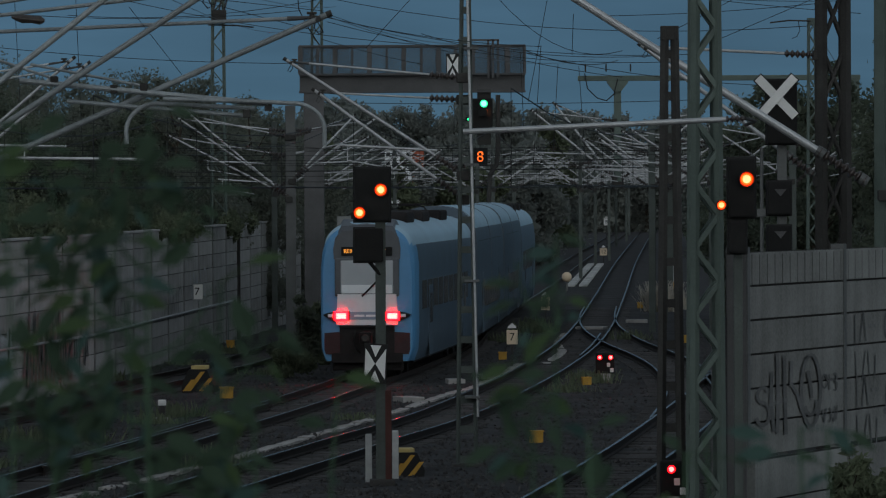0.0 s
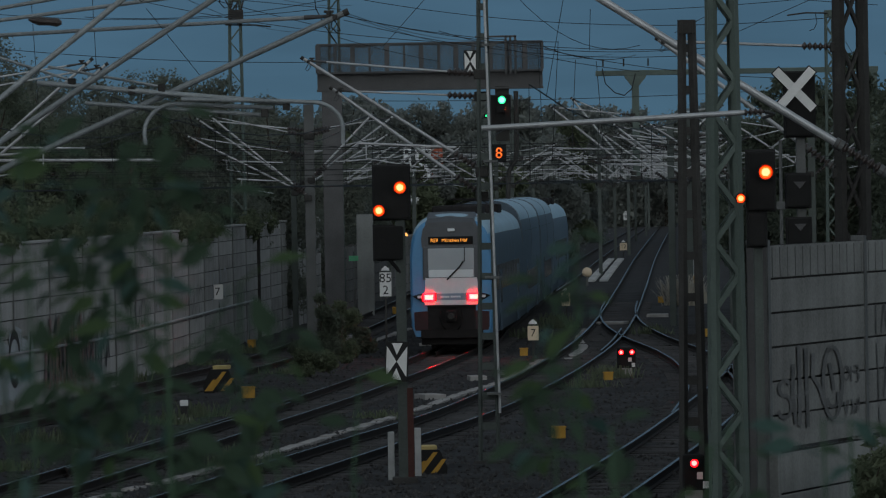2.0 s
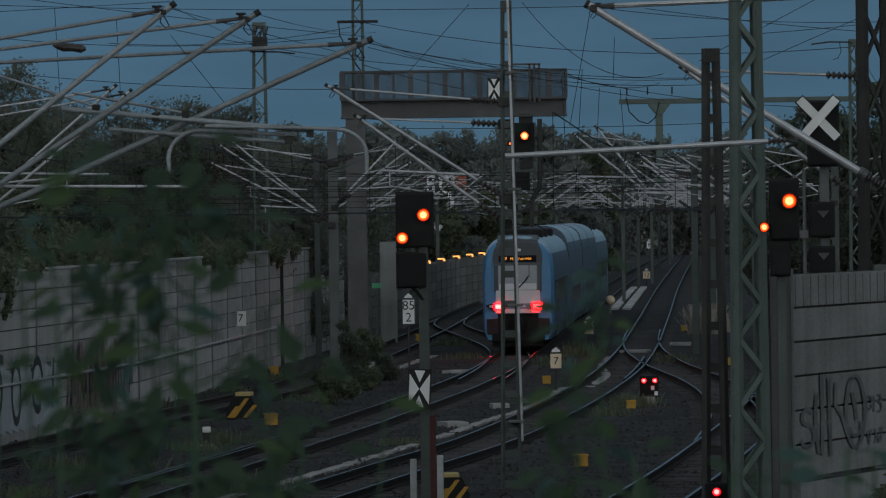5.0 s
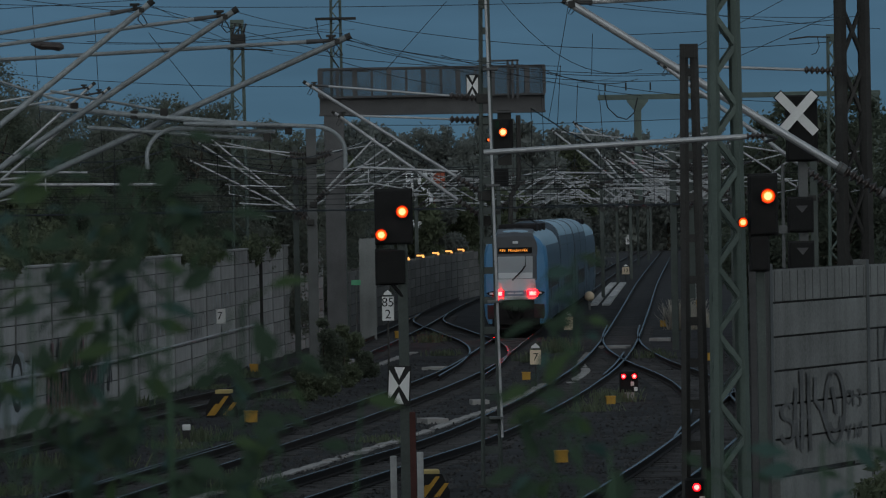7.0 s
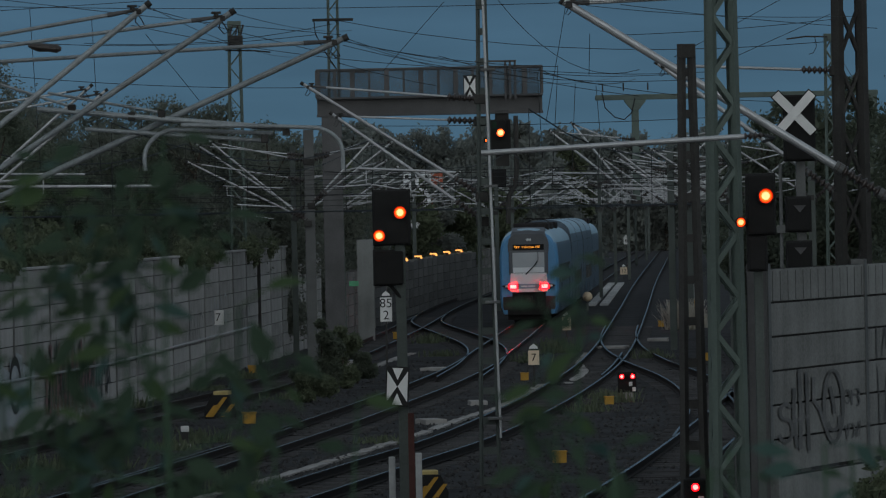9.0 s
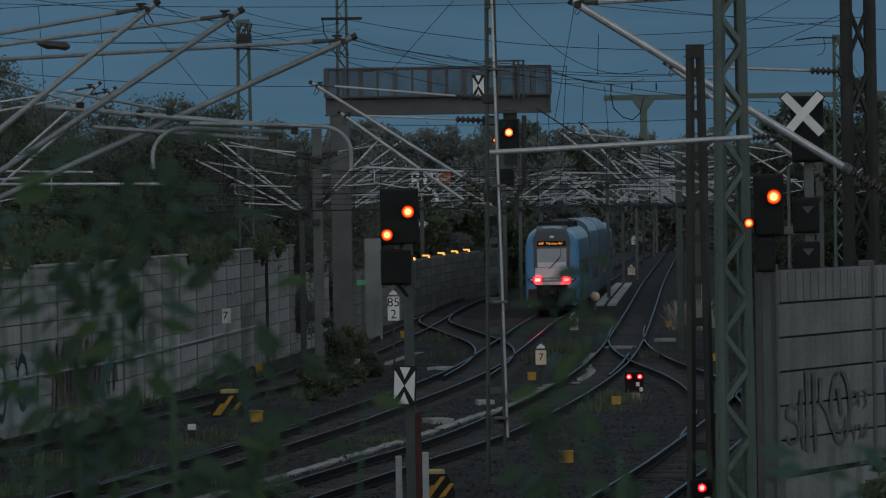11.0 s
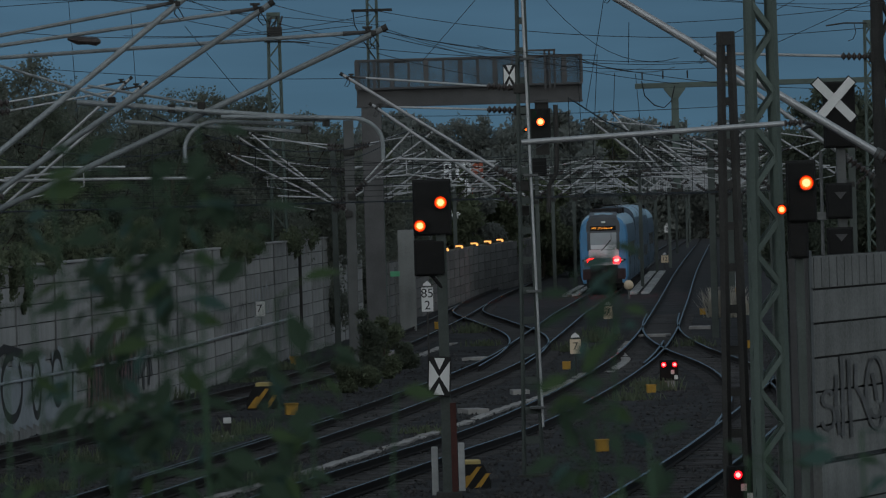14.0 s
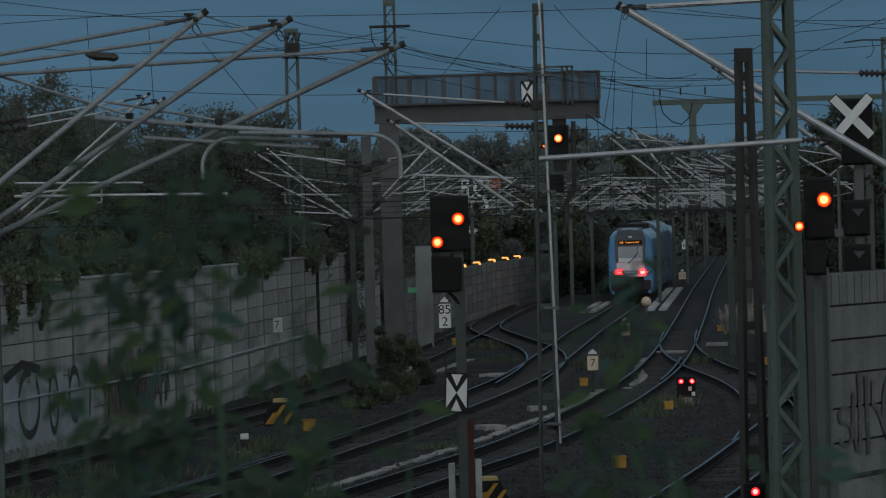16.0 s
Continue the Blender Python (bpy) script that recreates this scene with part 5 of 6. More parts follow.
# ---- planting ----
def leaf_cloud(centres, radii, n, size, rng, squash=0.8, hollow=0.55):
    """n small leaf quads in clumps about centres."""
    c = np.array(centres, float)
    r = np.array(radii, float)
    pick = rng.choice(len(c), n, p=r ** 2 / (r ** 2).sum())
    d = rng.normal(size=(n, 3))
    d /= np.linalg.norm(d, axis=1)[:, None]
    rad = r[pick] * (hollow + (1.08 - hollow) * rng.random(n) ** 0.6) * (1 + 0.15 * rng.normal(size=n))
    p = c[pick] + d * rad[:, None] * [1, 1, squash]
    a = rng.normal(size=(n, 3))
    a /= np.linalg.norm(a, axis=1)[:, None]
    b = np.cross(a, rng.normal(size=(n, 3)))
    b /= np.linalg.norm(b, axis=1)[:, None] + 1e-9
    s = size * (0.5 + rng.random(n))[:, None]
    quad = np.stack([p - a * s, p + b * s * 0.45, p + a * s, p - b * s * 0.45], 1).reshape(-1, 3)
    return quad


def leaf_mesh(name, quad, material, parent=None):
    me = bpy.data.meshes.new(name)
    me.from_pydata([tuple(v) for v in quad], [], [(4 * i, 4 * i + 1, 4 * i + 2, 4 * i + 3) for i in range(len(quad) // 4)])
    me.materials.append(material)
    ob = new(name, me)
    if parent:
        ob.parent = parent
    return ob


def tree(x, y, h, r, n, size, material, seed, label, low=0.15, name="tree"):
    rng = np.random.default_rng(seed)
    t = thing(name, pose(x, y, -0.3), label, "tree" if name == "tree" else "bush", "trees by the line" if name == "tree" else "bushes")
    trunk = bmesh.new()
    lean = rng.normal(size=2) * 0.04 * h
    knots = [Vector((lean[0] * k * k, lean[1] * k * k, h * 0.8 * k)) for k in (0, 0.3, 0.6, 1)]
    for i in range(3):
        rod(trunk, knots[i], knots[i + 1], h * 0.022 * (1 - i * 0.28), h * 0.022 * (0.72 - i * 0.28) + 0.01, seg=8)
    part("trunk", trunk, M_BARK, t)
    centres, radii = [], []
    limbs = bmesh.new()
    m = max(7, int(h * 2))
    for i in range(m):
        z = h * (low + (1 - low) * (i + 0.5) / m)
        prof = max(0.4, math.sin(math.pi * min(1, 0.12 + 0.84 * (z / h - low) / (1 - low))) ** 0.45)
        a = rng.random() * 6.283
        q = r * prof * rng.uniform(0.25, 0.8)
        c = Vector((q * math.cos(a), q * math.sin(a), z * 0.94 + rng.normal() * 0.15))
        centres.append(c)
        radii.append(r * prof * rng.uniform(0.38, 0.62))
        root = Vector((lean[0] * (z / h) ** 2, lean[1] * (z / h) ** 2, max(0.3, z * 0.75)))
        rod(limbs, root, c, 0.012 * h * 0.5, 0.012, seg=5)
    part("branchwork", limbs, M_BARK, t)
    inner = leaf_cloud(centres, [q * 0.72 for q in radii], n // 7, size * 2.6, rng, hollow=0.2)
    leaf_mesh("crown", np.concatenate([leaf_cloud(centres, radii, n, size, rng), inner]), material, t)
    return t


PLANT = random.Random(11)
# row of trees and scrub on the bank behind the retaining wall
for i, (x, y, h, r) in enumerate([
        (-17.5, 150, 8.5, 2.6), (-15.0, 158, 7.4, 2.4), (-16.5, 190, 11.2, 2.4), (-12.6, 172, 7.2, 2.2), (-13.2, 205, 9.6, 2.6), (-10.6, 186, 7.6, 2.2),
        (-11.2, 215, 9.9, 2.5), (-9.6, 201, 8.8, 2.1), (-8.6, 212, 10.4, 2.0), (-8.3, 232, 9.6, 2.4), (-6.6, 238, 8.7, 2.2), (-5.0, 258, 8.9, 2.4), (-7.4, 262, 9.8, 2.6),
        (-3.5, 275, 9.0, 2.5), (-2.4, 292, 7.2, 2.2), (-14.6, 232, 11.4, 3.2), (-19, 215, 12.4, 3.4), (-11.0, 240, 10.0, 3.4), (-16.4, 250, 11.5, 3.6), (-5.5, 285, 10.6, 3.2), (-12.2, 185, 8.6, 2.8), (-14.3, 172, 8.4, 2.8), (-9.0, 275, 11.0, 3.6), (-15.3, 212, 12.3, 2.9), (-17.2, 222, 11.6, 2.8), (-9.0, 222, 11.0, 3.2), (-12.4, 226, 10.4, 2.8), (-7.2, 216, 10.6, 2.2), (-5.4, 232, 9.9, 2.4), (-14.0, 196, 9.6, 2.4)]):
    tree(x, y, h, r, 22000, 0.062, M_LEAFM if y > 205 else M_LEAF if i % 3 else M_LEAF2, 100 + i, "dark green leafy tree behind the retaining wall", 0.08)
for i in range(22):
    u = i / 21
    y = 128 + 125 * u
    wx = float(np.interp(y, [100, 137, 166, 217, 250], [-15.2, -11.5, -8.5, -5.55, -3.6]))
    tree(wx - PLANT.uniform(1.75, 2.4), y, PLANT.uniform(5.3, 6.4), PLANT.uniform(1.3, 1.7), 6500, 0.062, M_LEAF2 if i % 2 else M_LEAF, 300 + i, "dense dark shrub on top of the retaining wall", 0.3, "bush")
# scrub on the right behind the noise wall
for i, (x, y, h, r) in enumerate([(14.6, 222, 10.0, 2.2), (17.0, 216, 11.0, 2.4), (19.5, 205, 12.6, 2.8), (21.5, 214, 13.6, 3.0), (16.0, 240, 9.5, 2.4), (13.9, 128, 6.6, 1.6), (12.4, 124, 5.6, 1.2), (18.5, 250, 10.2, 2.8)]):
    tree(x, y, h, r, 13000, 0.10, M_LEAF, 400 + i, "dark leafy tree behind the grey noise wall", 0.1)
# far wood that closes the view
for i in range(44):
    x = -24 + i * 2.0 + PLANT.uniform(-1, 1)
    y = 470 + PLANT.uniform(-25, 90)
    if abs(x - track_x(PATH_B, y)) < 5 or abs(x - track_x(PATH_A, y)) < 5:
        y = 735
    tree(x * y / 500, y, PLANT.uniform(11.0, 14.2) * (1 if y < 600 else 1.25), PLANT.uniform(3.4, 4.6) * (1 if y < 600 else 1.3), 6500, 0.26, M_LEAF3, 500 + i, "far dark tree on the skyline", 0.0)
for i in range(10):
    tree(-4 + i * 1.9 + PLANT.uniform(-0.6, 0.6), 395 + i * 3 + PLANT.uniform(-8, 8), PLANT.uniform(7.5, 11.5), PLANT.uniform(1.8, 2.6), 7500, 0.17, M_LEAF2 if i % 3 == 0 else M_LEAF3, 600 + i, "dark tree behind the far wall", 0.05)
for i, (x, y, h, r) in enumerate([(-0.9, 370, 7.9, 1.5), (0.4, 373, 7.8, 1.4), (1.5, 371, 8.1, 1.4), (2.6, 374, 7.9, 1.5), (3.8, 376, 7.8, 1.7), (-2.4, 372, 8.2, 2.0)]):
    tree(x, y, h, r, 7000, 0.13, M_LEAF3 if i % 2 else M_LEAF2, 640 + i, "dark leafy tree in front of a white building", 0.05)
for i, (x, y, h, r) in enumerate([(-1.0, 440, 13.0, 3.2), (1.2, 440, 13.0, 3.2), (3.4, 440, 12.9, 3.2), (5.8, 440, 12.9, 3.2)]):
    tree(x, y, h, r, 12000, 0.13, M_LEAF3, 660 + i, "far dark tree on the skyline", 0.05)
# bushes on the ballast
for i, (x, y, h, r) in enumerate([(-2.55, 180, 2.5, 0.75), (-1.95, 184, 2.1, 0.7), (-1.5, 189, 1.7, 0.55), (-2.7, 171, 1.0, 0.6), (-3.0, 176, 1.3, 0.55)]):
    tree(x, y, h, r, 6500, 0.05, M_LEAF2 if i % 2 else M_LEAF, 700 + i, "dark leafy bush growing on the ballast", 0.02, "bush")
for i in range(16):
    tree(PLANT.uniform(7.6, 9.0), PLANT.uniform(90.5, 93.5) if i < 6 else PLANT.uniform(93.5, 97), PLANT.uniform(0.7, 1.3), PLANT.uniform(0.3, 0.5), 700, 0.06, M_LEAF2, 760 + i, "low weed at the foot of the noise wall", 0.05, "bush")


def tuft(name, x, y, h, r, n, material, label, seed):
    rng = np.random.default_rng(seed)
    p = np.c_[rng.normal(size=(n, 2)) * r, np.full(n, 0.0)]
    tip = p + np.c_[rng.normal(size=(n, 2)) * h * 0.28, h * (0.5 + 0.6 * rng.random(n))]
    w = np.c_[rng.normal(size=(n, 2)), np.zeros(n)] * 0.02
    quad = np.stack([p - w, p + w, tip + w * 0.2, tip - w * 0.2], 1).reshape(-1, 3)
    ob = leaf_mesh(name, quad, material)
    ob.matrix_basis = pose(x, y, -0.25)
    return tagged(ob, label, "grass", kind="stuff")


tuft("dry_grass", 12.98, 262, 1.35, 0.26, 800, M_DRY, "pale dry grass clump beside the far track", 1)
tuft("dry_grass", 13.7, 266, 1.0, 0.4, 500, M_DRY, "pale dry grass beside the far track", 2)
for i in range(26):
    y = PLANT.uniform(112, 250)
    c = PLANT.choice([PATH_A, PATH_B, PATH_C])
    tuft("weeds", track_x(c, y) + PLANT.choice([-2.1, 2.1]) + PLANT.uniform(-0.5, 0.5), y, PLANT.uniform(0.2, 0.5), 0.35, 160, M_LEAF2, "sparse weeds in the ballast", 20 + i)


# loose ballast stones, thicker near the camera's end of the tracks
def stones():
    rng = np.random.default_rng(8)
    n = 26000
    y = 96 + 120 * rng.random(n) ** 1.7
    x = -0.105 * y + rng.random(n) * 0.175 * y
    s = 0.028 + 0.035 * rng.random(n) ** 2
    z = np.array([ground_height(a, b) for a, b in zip(x, y)]) - 0.215
    d = rng.normal(size=(n, 6, 3)) * 0.25
    base = np.array([(1, 0, 0), (-1, 0, 0), (0, 1, 0), (0, -1, 0), (0, 0, 1), (0, 0, -1)])
    v = (base[None] + d) * s[:, None, None] + np.stack([x, y, z], 1)[:, None]
    tri = np.array([(0, 2, 4), (2, 1, 4), (1, 3, 4), (3, 0, 4), (2, 0, 5), (1, 2, 5), (3, 1, 5), (0, 3, 5)])
    f = (tri[None] + 6 * np.arange(n)[:, None, None]).reshape(-1, 3)
    me = bpy.data.meshes.new("ballast_stones")
    me.from_pydata(v.reshape(-1, 3).tolist(), [], f.tolist())
    me.materials.append(M_STONE)
    tagged(new("ballast_stones", me), "loose dark grey ballast stones between the tracks", "gravel", kind="stuff")


M_STONE = mat("stone", (0.052, 0.051, 0.051), 0.95, vary=0.6, scale=4, fine=20, bump=0.2, islands=True)
stones()


# ivy hanging over the retaining wall
def ivy(y, length, width, seed):
    rng = np.random.default_rng(seed)
    wx = float(np.interp(y, [100, 137, 166, 217, 250], [-15.2, -11.5, -8.5, -5.55, -3.6]))
    cs = [(0.12 + rng.normal() * 0.05, (rng.random() - 0.5) * width * (1 - 0.6 * k / 6), 0.2 - length * k / 6) for k in range(7)]
    rs = [0.34 - 0.03 * k for k in range(7)]
    q = leaf_cloud(cs, rs, 1500, 0.07, rng, 1.1, 0.2)
    ob = leaf_mesh("hanging_ivy", q, M_LEAF2)
    ob.matrix_basis = pose(wx, y, 4.15)
    tagged(ob, "dark ivy hanging over the top of the wall", "ivy", "hanging ivy")


for i, (y, ln) in enumerate([(120, 1.0), (126, 0.6), (130, 0.9), (133, 1.1), (139.5, 1.3), (142, 0.9), (144, 1.2), (148, 0.3), (159, 0.2), (170, 0.2), (186, 0.3), (189, 0.5), (192, 0.55), (195, 0.6), (198, 0.35), (212, 0.5), (215, 0.7), (222, 0.4)]):
    ivy(y, ln, 2.2, 40 + i)


# ---- graffiti, as flat paint strokes that stand 4 mm off the panels ----
M_SPRAY = mat("spray_dark", (0.118, 0.121, 0.122), 0.8, vary=0.4, bump=0)
M_SPRAYD = mat("spray_black", (0.045, 0.045, 0.047), 0.8, vary=0.4, bump=0)
M_SPRAYW = mat("spray_white", (0.30, 0.33, 0.35), 0.8, vary=0.2, bump=0)
M_SPRAYR = mat("spray_red", (0.16, 0.105, 0.105), 0.8, vary=0.3, bump=0)


def stroke(bm, pts, w):
    """One ribbon along pts, mitred at its bends."""
    p = [Vector((x, 0, z)) for x, z in pts]
    way = [(q - o).normalized() for o, q in zip(p, p[1:])]
    p[0], p[-1] = p[0] - way[0] * w * 0.3, p[-1] + way[-1] * w * 0.3
    rim = []
    for i, c in enumerate(p):
        a, b = way[max(0, i - 1)], way[min(len(way) - 1, i)]
        na, nb = Vector((-a.z, 0, a.x)), Vector((-b.z, 0, b.x))
        side = (na + nb).normalized() if (na + nb).length > 0.2 else a
        side *= w / 2 / max(0.45, side.dot(na))
        rim.append((bm.verts.new(c - side), bm.verts.new(c + side)))
    for (a, b), (c, d) in zip(rim, rim[1:]):
        bm.faces.new((a, c, d, b))


def arc(cx, cz, rx, rz, a0, a1, n=14):
    return [(cx + rx * math.cos(radians(a0 + (a1 - a0) * i / n)), cz + rz * math.sin(radians(a0 + (a1 - a0) * i / n))) for i in range(n + 1)]


def tag_on(wall_a, wall_b, along, z, strokes, w, material, label, off=0.122):
    a, b = Vector((*wall_a, 0)), Vector((*wall_b, 0))
    u = (b - a).normalized()
    nrm = Vector((u.y, -u.x, 0))
    m = Matrix.Translation(a + u * along + nrm * off + Vector((0, 0, z))) @ u.to_track_quat("X", "Z").to_matrix().to_4x4()
    tag = thing("graffiti", m, label, "graffiti", "graffiti tags")
    for i, s in enumerate(strokes):
        bm = bmesh.new()
        stroke(bm, s, w)
        part("stroke", bm, material, tag).matrix_basis = pose(0, -0.0004 * i, 0)
    return tag


# big loose loops on the noise wall: along the wall, up
big = [arc(0.22, 1.98, 0.09, 0.13, 30, 270, 10) + arc(0.22, 1.66, 0.11, 0.19, 80, -160, 10), [(0.37, 2.35), (0.35, 1.9), (0.40, 1.36)], [(0.46, 2.66), (0.47, 2.0), (0.46, 1.32)], [(0.58, 2.6), (0.585, 2.0), (0.60, 1.28)], [(0.34, 1.8), (0.6, 1.86)],
       [(0.70, 2.5), (0.69, 2.1)], [(0.69, 2.12), (0.80, 1.92), (0.88, 1.62)], arc(1.03, 1.97, 0.165, 0.62, 110, 480, 24), [(0.98, 2.3), (1.03, 2.0), (1.04, 1.85)], arc(1.03, 1.72, 0.10, 0.17, 190, 380, 10)]
scrawl = [arc(1.27, 2.1, 0.05, 0.12, 0, 340, 10), [(1.35, 2.2), (1.36, 1.95)], [(1.34, 2.1), (1.44, 2.12)], arc(1.45, 2.15, 0.04, 0.07, 120, -90, 8), arc(1.45, 2.0, 0.04, 0.08, 90, -120, 8), [(1.23, 1.6), (1.27, 1.38), (1.30, 1.62)], arc(1.35, 1.5, 0.04, 0.12, 90, -90, 8), [(1.43, 1.38), (1.44, 1.62), (1.48, 1.4), (1.49, 1.64)]]
for strokes, w, mm, text in ((big, 0.058, M_SPRAY, "dark sprayed looping strokes on the grey noise wall"), (scrawl, 0.03, M_SPRAY, "thin dark sprayed scrawl on the grey noise wall")):
    tag = tag_on((6.09, 95), (8.15, 100.3), 0.0, 0.0, strokes, w, mm, text, 0.125)
    for q in tag.children:
        q.matrix_basis = q.matrix_basis @ Matrix.Diagonal((3.45, 1, 1, 1))
small = [[(x + 0.02 * k, z), (x + dx, z + dz)] for k, (x, z, dx, dz) in enumerate([(0, 0, 0, .5), (.3, 0, .2, .5), (.5, .5, .2, -.5), (.9, .25, .4, 0), (0, -.7, 0, .5), (.35, -.7, .3, .5), (.8, -.7, 0, .5), (1.1, -.7, .2, .4)])]
tag_on((8.15, 100.3), (12.13, 110.6), 0.6, 2.75, small + [arc(2.2, 0.25, 0.3, 0.25, 60, 300), arc(3.0, 0.25, 0.3, 0.25, 0, 360), [(3.6, 0), (3.7, 0.5), (4.1, 0), (4.2, 0.5)]], 0.06, M_SPRAY, "dark sprayed strokes on the noise wall", 0.125)
tag_on((8.15, 100.3), (12.13, 110.6), 0.7, 1.6, small + [[(1.8, -0.2), (2.0, 0.5), (2.3, -0.2), (2.6, 0.5)], arc(3.2, 0.2, 0.3, 0.3, 0, 360)], 0.07, M_SPRAY, "dark sprayed strokes low on the noise wall", 0.125)
def wide(strokes, k):
    return [[(x * k, z) for x, z in s] for s in strokes]


blob = [arc(1.2, 0.9, 0.45, 0.8, 80, 400, 20), arc(2.3, 0.8, 0.2, 0.75, 0, 360, 16), arc(3.3, 0.9, 0.25, 0.65, 20, 300, 16), [(0.2, 1.6), (0.9, 1.9), (1.7, 1.7)], [(4.0, 0.3), (4.1, 1.5)]]
fill = [[(0.3 * j, 0.2), (0.3 * j + 0.05, 1.35 + 0.2 * math.sin(j * 1.9))] for j in range(14)]
for al, z in ((-18.0, 0.3), (1.0, 0.25)):
    wa, wb = ((-11.5, 137), (-8.5, 166)) if al > 0 else ((-15.2, 100), (-11.5, 137))
    at = al if al > 0 else 37.2 + al
    tag_on(wa, wb, at + 0.5, z - 0.1, wide(fill, 3.2), 0.95, M_SPRAYW, "pale sprayed fill behind letters on the retaining wall", 0.137)
    tag_on(wa, wb, at, z, wide(blob, 3.2), 0.24, M_SPRAYD, "bold dark sprayed shapes low on the retaining wall", 0.145)
tag_on((-11.5, 137), (-8.5, 166), 16.5, 0.2, [[(0.62 * j, 0.12 + 0.12 * math.sin(j * 3.7)), (0.62 * j + 0.12, 0.9), (0.62 * j + 0.3 * math.sin(j), 1.5 + 0.3 * math.sin(j * 2.1))] for j in range(14)], 0.40, M_SPRAYR, "dark red sprayed panel low on the retaining wall", 0.14)
tag_on((-11.5, 137), (-8.5, 166), 17.0, 0.4, wide([[(0.36 * j, 0.1 * (j % 3)), (0.36 * j + 0.1, 1.35 + 0.35 * math.sin(j * 1.7)), (0.36 * j + 0.2, 0.35 + 0.3 * (j % 2))] for j in range(11)], 2.8), 0.24, M_SPRAYD, "dark dripping letters over a red sprayed panel", 0.146)
for k in range(5):
    al = 2 + 9.5 * k
    zz = [(0.3 * j, 0.9 * ((j + k) % 2) + 0.2 * math.sin(j * 1.7 + k)) for j in range(8)]
    tag_on((-8.5, 166), (-5.55, 217), al, 1.2 + 0.5 * (k % 2), wide([zz, arc(2.6, 0.5, 0.3, 0.5, 0, 300)], 2.2), 0.1, M_SPRAYW if k % 2 else M_SPRAY, "thin sprayed scribble on the retaining wall", 0.145)


# grooves of the ribbed top row of the noise wall
M_GROOVE = mat("groove_grey", (0.13, 0.13, 0.13), 0.95, vary=0.3)
rib_top = bpy.data.objects["wall_right"]
for wa, wb, n in (((6.09, 95), (8.15, 100.3), 13), ((8.15, 100.3), (12.13, 110.6), 25)):
    a, b = Vector((*wa, 0)), Vector((*wb, 0))
    u = (b - a).normalized()
    m = Matrix.Translation(a + Vector((u.y, -u.x, 0)) * 0.1)
    for i in range(n):
        q = part("groove", boxed((0, 0, 0), (0.014, 0.03, 0.5)), M_GROOVE, rib_top)
        q.matrix_basis = m @ Matrix.Translation(u * ((b - a).length * (i + 0.5) / n) + Vector((0, 0, 4.12))) @ u.to_track_quat("X", "Z").to_matrix().to_4x4()


# ---- the bank under the camera, with plants close to the lens ----
def bank():
    vs, fs = [], []
    rows = [(-40, 4.0), (0, 4.0), (8, 4.0), (13, 3.95), (18, 3.2), (26, 1.4), (34, -0.3)]
    for y, z in rows:
        for i in range(31):
            x = -45 + 3 * i
            vs.append((x, y, z + (0.08 * noise.noise((x * 0.4, y * 0.4, 2)) if z > 0 else 0)))
    for j in range(len(rows) - 1):
        for i in range(30):
            a = j * 31 + i
            fs.append((a, a + 1, a + 32, a + 31))
    me = bpy.data.meshes.new("bank")
    me.from_pydata(vs, [], fs)
    me.materials.append(M_EARTH)
    tagged(new("bank", me), "earth bank on which the camera stands", "ground", kind="structure")


bank()


def leaf_blade(bm, base, way, up, length, width):
    """One folded, pointed leaf with a slight droop."""
    way, side = way.normalized(), way.cross(up).normalized()
    up2 = side.cross(way).normalized()
    mid, lft, rgt = [], [], []
    for k, wd in enumerate((0.04, 0.62, 1.0, 0.86, 0.5, 0.03)):
        u = k / 5
        c = base + way * length * u - up2 * length * 0.22 * u * u
        mid.append(bm.verts.new(c))
        lft.append(bm.verts.new(c + side * width * wd * 0.5 + up2 * width * 0.12 * wd))
        rgt.append(bm.verts.new(c - side * width * wd * 0.5 + up2 * width * 0.12 * wd))
    for k in range(5):
        bm.faces.new((mid[k], mid[k + 1], lft[k + 1], lft[k]))
        bm.faces.new((mid[k], rgt[k], rgt[k + 1], mid[k + 1]))


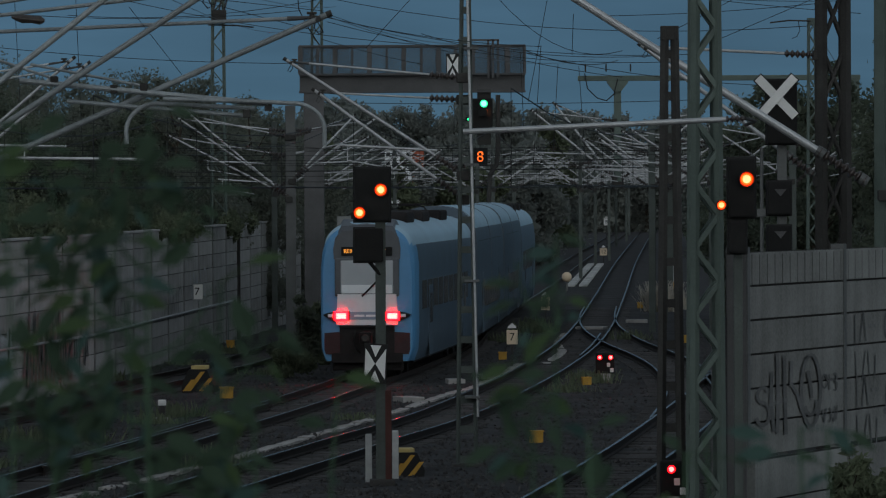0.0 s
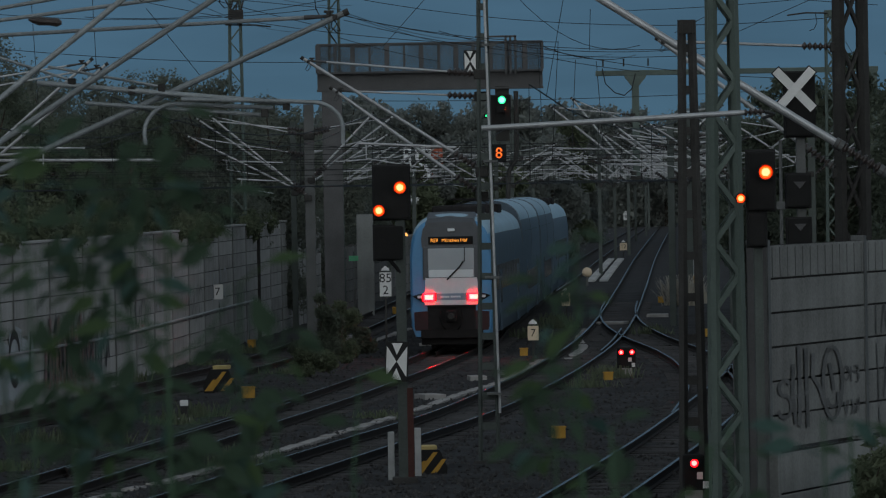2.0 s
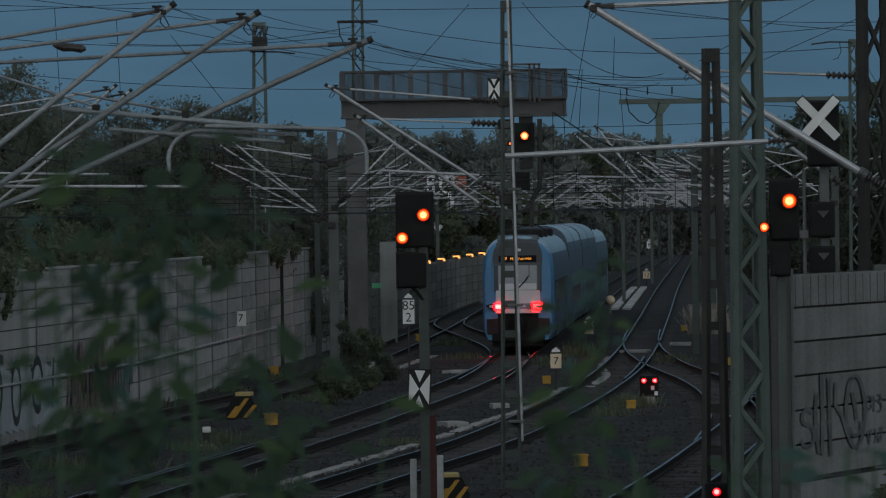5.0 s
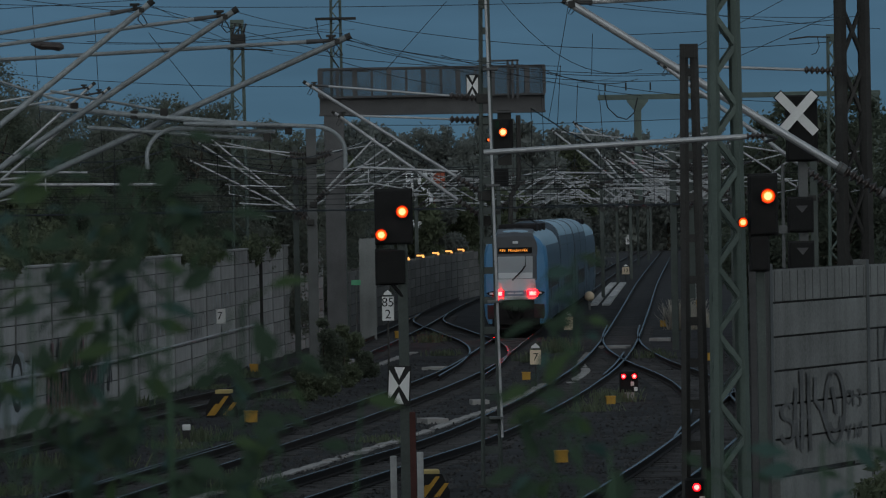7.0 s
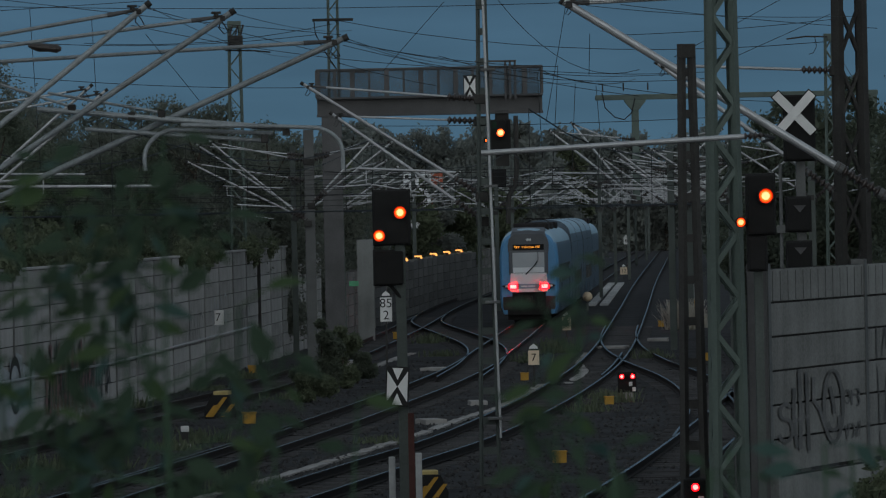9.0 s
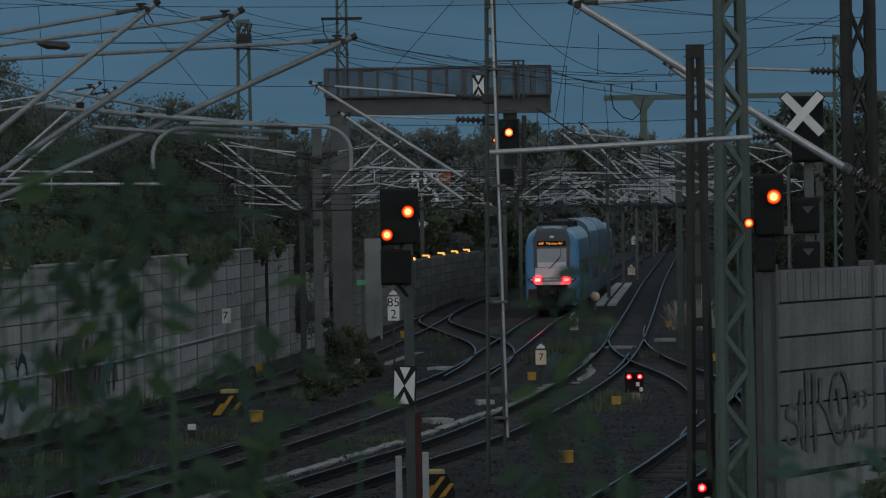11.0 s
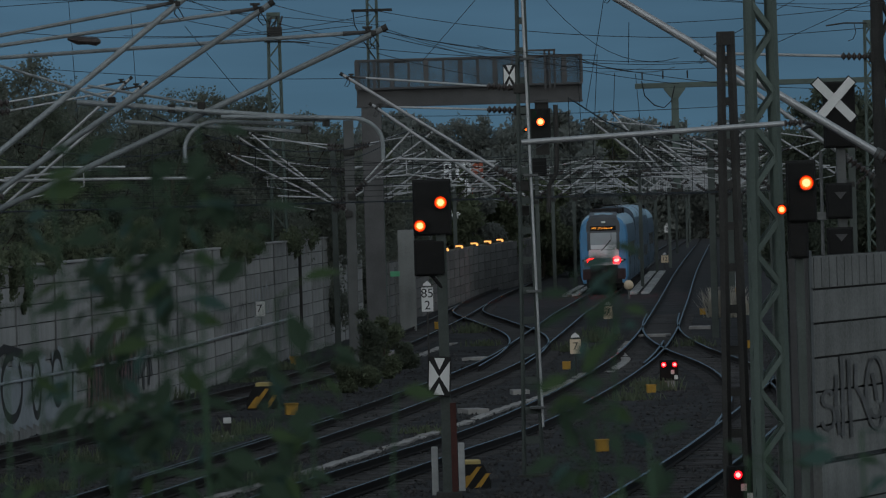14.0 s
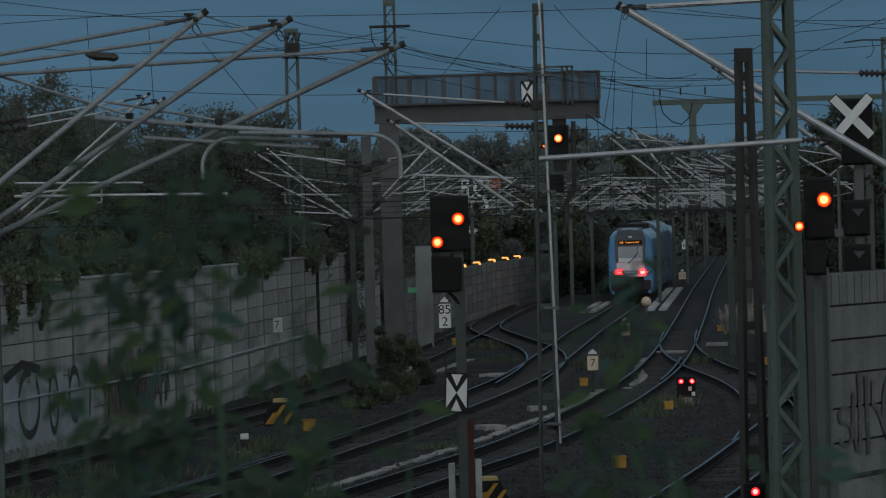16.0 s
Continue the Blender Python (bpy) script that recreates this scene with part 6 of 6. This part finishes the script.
def weed(name, x, y, top, seed, leaves, size, spread=0.16, twigs=(), bend=0.05, label="tall green weed with pointed leaves close to the camera"):
    """A stem with leaves, and twigs given as (height on the stem, across, up, leaves)."""
    r = random.Random(seed)
    w = thing(name, pose(x, y, 3.98), label, "plant", "weeds on the bank")
    h = top - 3.98
    bx, by = r.uniform(-bend, bend), r.uniform(-bend, bend)
    if twigs:
        bx, by = -0.012, 0.03
    pts = [Vector((bx * (k / 10) ** 2 + 0.004 * math.sin(k * 1.3 + seed), by * (k / 10) ** 2, h * k / 10)) for k in range(11)]
    part("stem", rods(pts[:6], 0.0048 if twigs else 0.0026, 6), M_STALK, w)
    part("stem_top", rods(pts[5:9], 0.0040 if twigs else 0.002, 6), M_STALK, w)
    part("stem_tip", rods(pts[8:], 0.0020, 6), M_STALK, w)

    def at(u):
        k = min(9, int(u * 10))
        return pts[k].lerp(pts[k + 1], u * 10 - k)

    def add_leaf(p, way, stalk, parent):
        q = p + way.normalized() * stalk
        ln = size * r.uniform(0.5, 1.15)
        wx, wz = x + q.x, 3.98 + q.z
        if abs(wx + 0.222) < 0.035 and abs(wz - 5.375) < 0.05:
            return
        bm = bmesh.new()
        leaf_blade(bm, q, way + Vector((r.uniform(-0.3, 0.3), 0, r.uniform(-1.0, 0.25))), Vector((r.uniform(-0.6, 0.6), r.uniform(-1.2, -0.3), r.uniform(0.1, 1.1))), ln, ln * r.uniform(0.36, 0.54))
        rod(bm, p, q, 0.0012, seg=4)
        part("leaf", bm, (M_LEAFN, M_LEAFN, M_LEAFN, M_LEAFY, M_LEAFT)[r.randrange(5)], parent)

    for i in range(leaves):
        a = i * 2.4 + r.uniform(-0.5, 0.5)
        add_leaf(at(1 - 0.5 * (i / leaves)), Vector((math.cos(a), math.sin(a) * 0.6, r.uniform(-0.3, 0.7))), r.uniform(0.10, 0.8) * spread, w)
    for zs, dx, dz, n in twigs:
        p0 = at((zs - 3.98) / h)
        line = [p0 + Vector((dx * k / 8 + 0.15 * dx * math.sin(3.14 * k / 8), r.uniform(-0.01, 0.01), dz * (k / 8) ** 1.35)) for k in range(9)]
        tw = part("twig", rings(bmesh.new(), line, [0.0026 - 0.0002 * k for k in range(9)], 5), M_STALK, w)
        for i in range(n):
            u = 0.3 + 0.7 * (i + r.random() * 0.6) / n
            k = min(7, int(u * 8))
            side = 1 if i % 2 else -1
            d = (line[k + 1] - line[k]).normalized()
            out = Vector((-d.z, 0, d.x)) * side
            add_leaf(line[k].lerp(line[k + 1], min(1, u * 8 - k)), d * 0.7 + out + Vector((0, r.uniform(-0.5, 0.5), 0)), r.uniform(0.004, 0.018), tw)
    return w


WEEDS = []
MAIN = ((5.36, -0.145, 0.22, 18), (5.31, -0.10, 0.12, 17), (5.42, 0.06, 0.08, 9), (5.20, 0.15, 0.13, 13), (5.24, -0.18, 0.07, 17), (5.33, -0.17, 0.10, 16), (5.17, -0.13, 0.03, 14), (5.15, 0.11, 0.03, 12), (5.21, -0.08, 0.05, 14), (5.12, 0.06, 0.06, 10), (5.40, -0.07, 0.12, 11), (5.29, 0.08, 0.09, 9), (5.46, -0.03, 0.10, 7))
SIDE = ((5.32, -0.05, 0.09, 5), (5.32, 0.01, 0.06, 4), (5.24, -0.055, 0.05, 7), (5.16, -0.07, 0.03, 7), (5.10, 0.06, 0.03, 7), (5.19, -0.02, 0.05, 6))
for k, (x, y, top, leaves, size, spread, twigs) in enumerate([
        (-0.300, 7.0, 5.60, 20, 0.054, 0.05, MAIN), (-0.405, 7.2, 5.53, 26, 0.050, 0.06, ()), (-0.45, 6.8, 5.55, 14, 0.048, 0.06, ()), (-0.50, 7.1, 5.46, 10, 0.05, 0.06, ()),
        (-0.237, 7.3, 5.38, 12, 0.052, 0.07, ()), (-0.105, 7.2, 5.26, 10, 0.052, 0.06, ()), (-0.53, 6.9, 5.31, 10, 0.052, 0.07, ()), (-0.16, 7.1, 5.24, 8, 0.055, 0.06, ()),
        (-0.34, 7.2, 5.36, 14, 0.055, 0.10, ()), (-0.51, 7.1, 5.22, 12, 0.055, 0.08, ()), (-0.42, 7.0, 5.21, 12, 0.055, 0.08, ()),
        (0.226, 7.0, 5.44, 9, 0.052, 0.03, SIDE), (0.21, 7.15, 5.22, 10, 0.058, 0.04, ()), (0.285, 6.9, 5.20, 10, 0.056, 0.06, ()), (0.33, 7.1, 5.17, 10, 0.058, 0.07, ()),
        (0.42, 7.1, 5.19, 12, 0.058, 0.07, ()), (0.52, 7.0, 5.20, 14, 0.052, 0.06, ()), (0.60, 7.2, 5.19, 12, 0.052, 0.06, ())]):
    x += 0.022 if x < 0 else 0
    WEEDS.append((weed("weed", x, y, top, k + 1, leaves, size, spread, twigs), x, y))


motions()
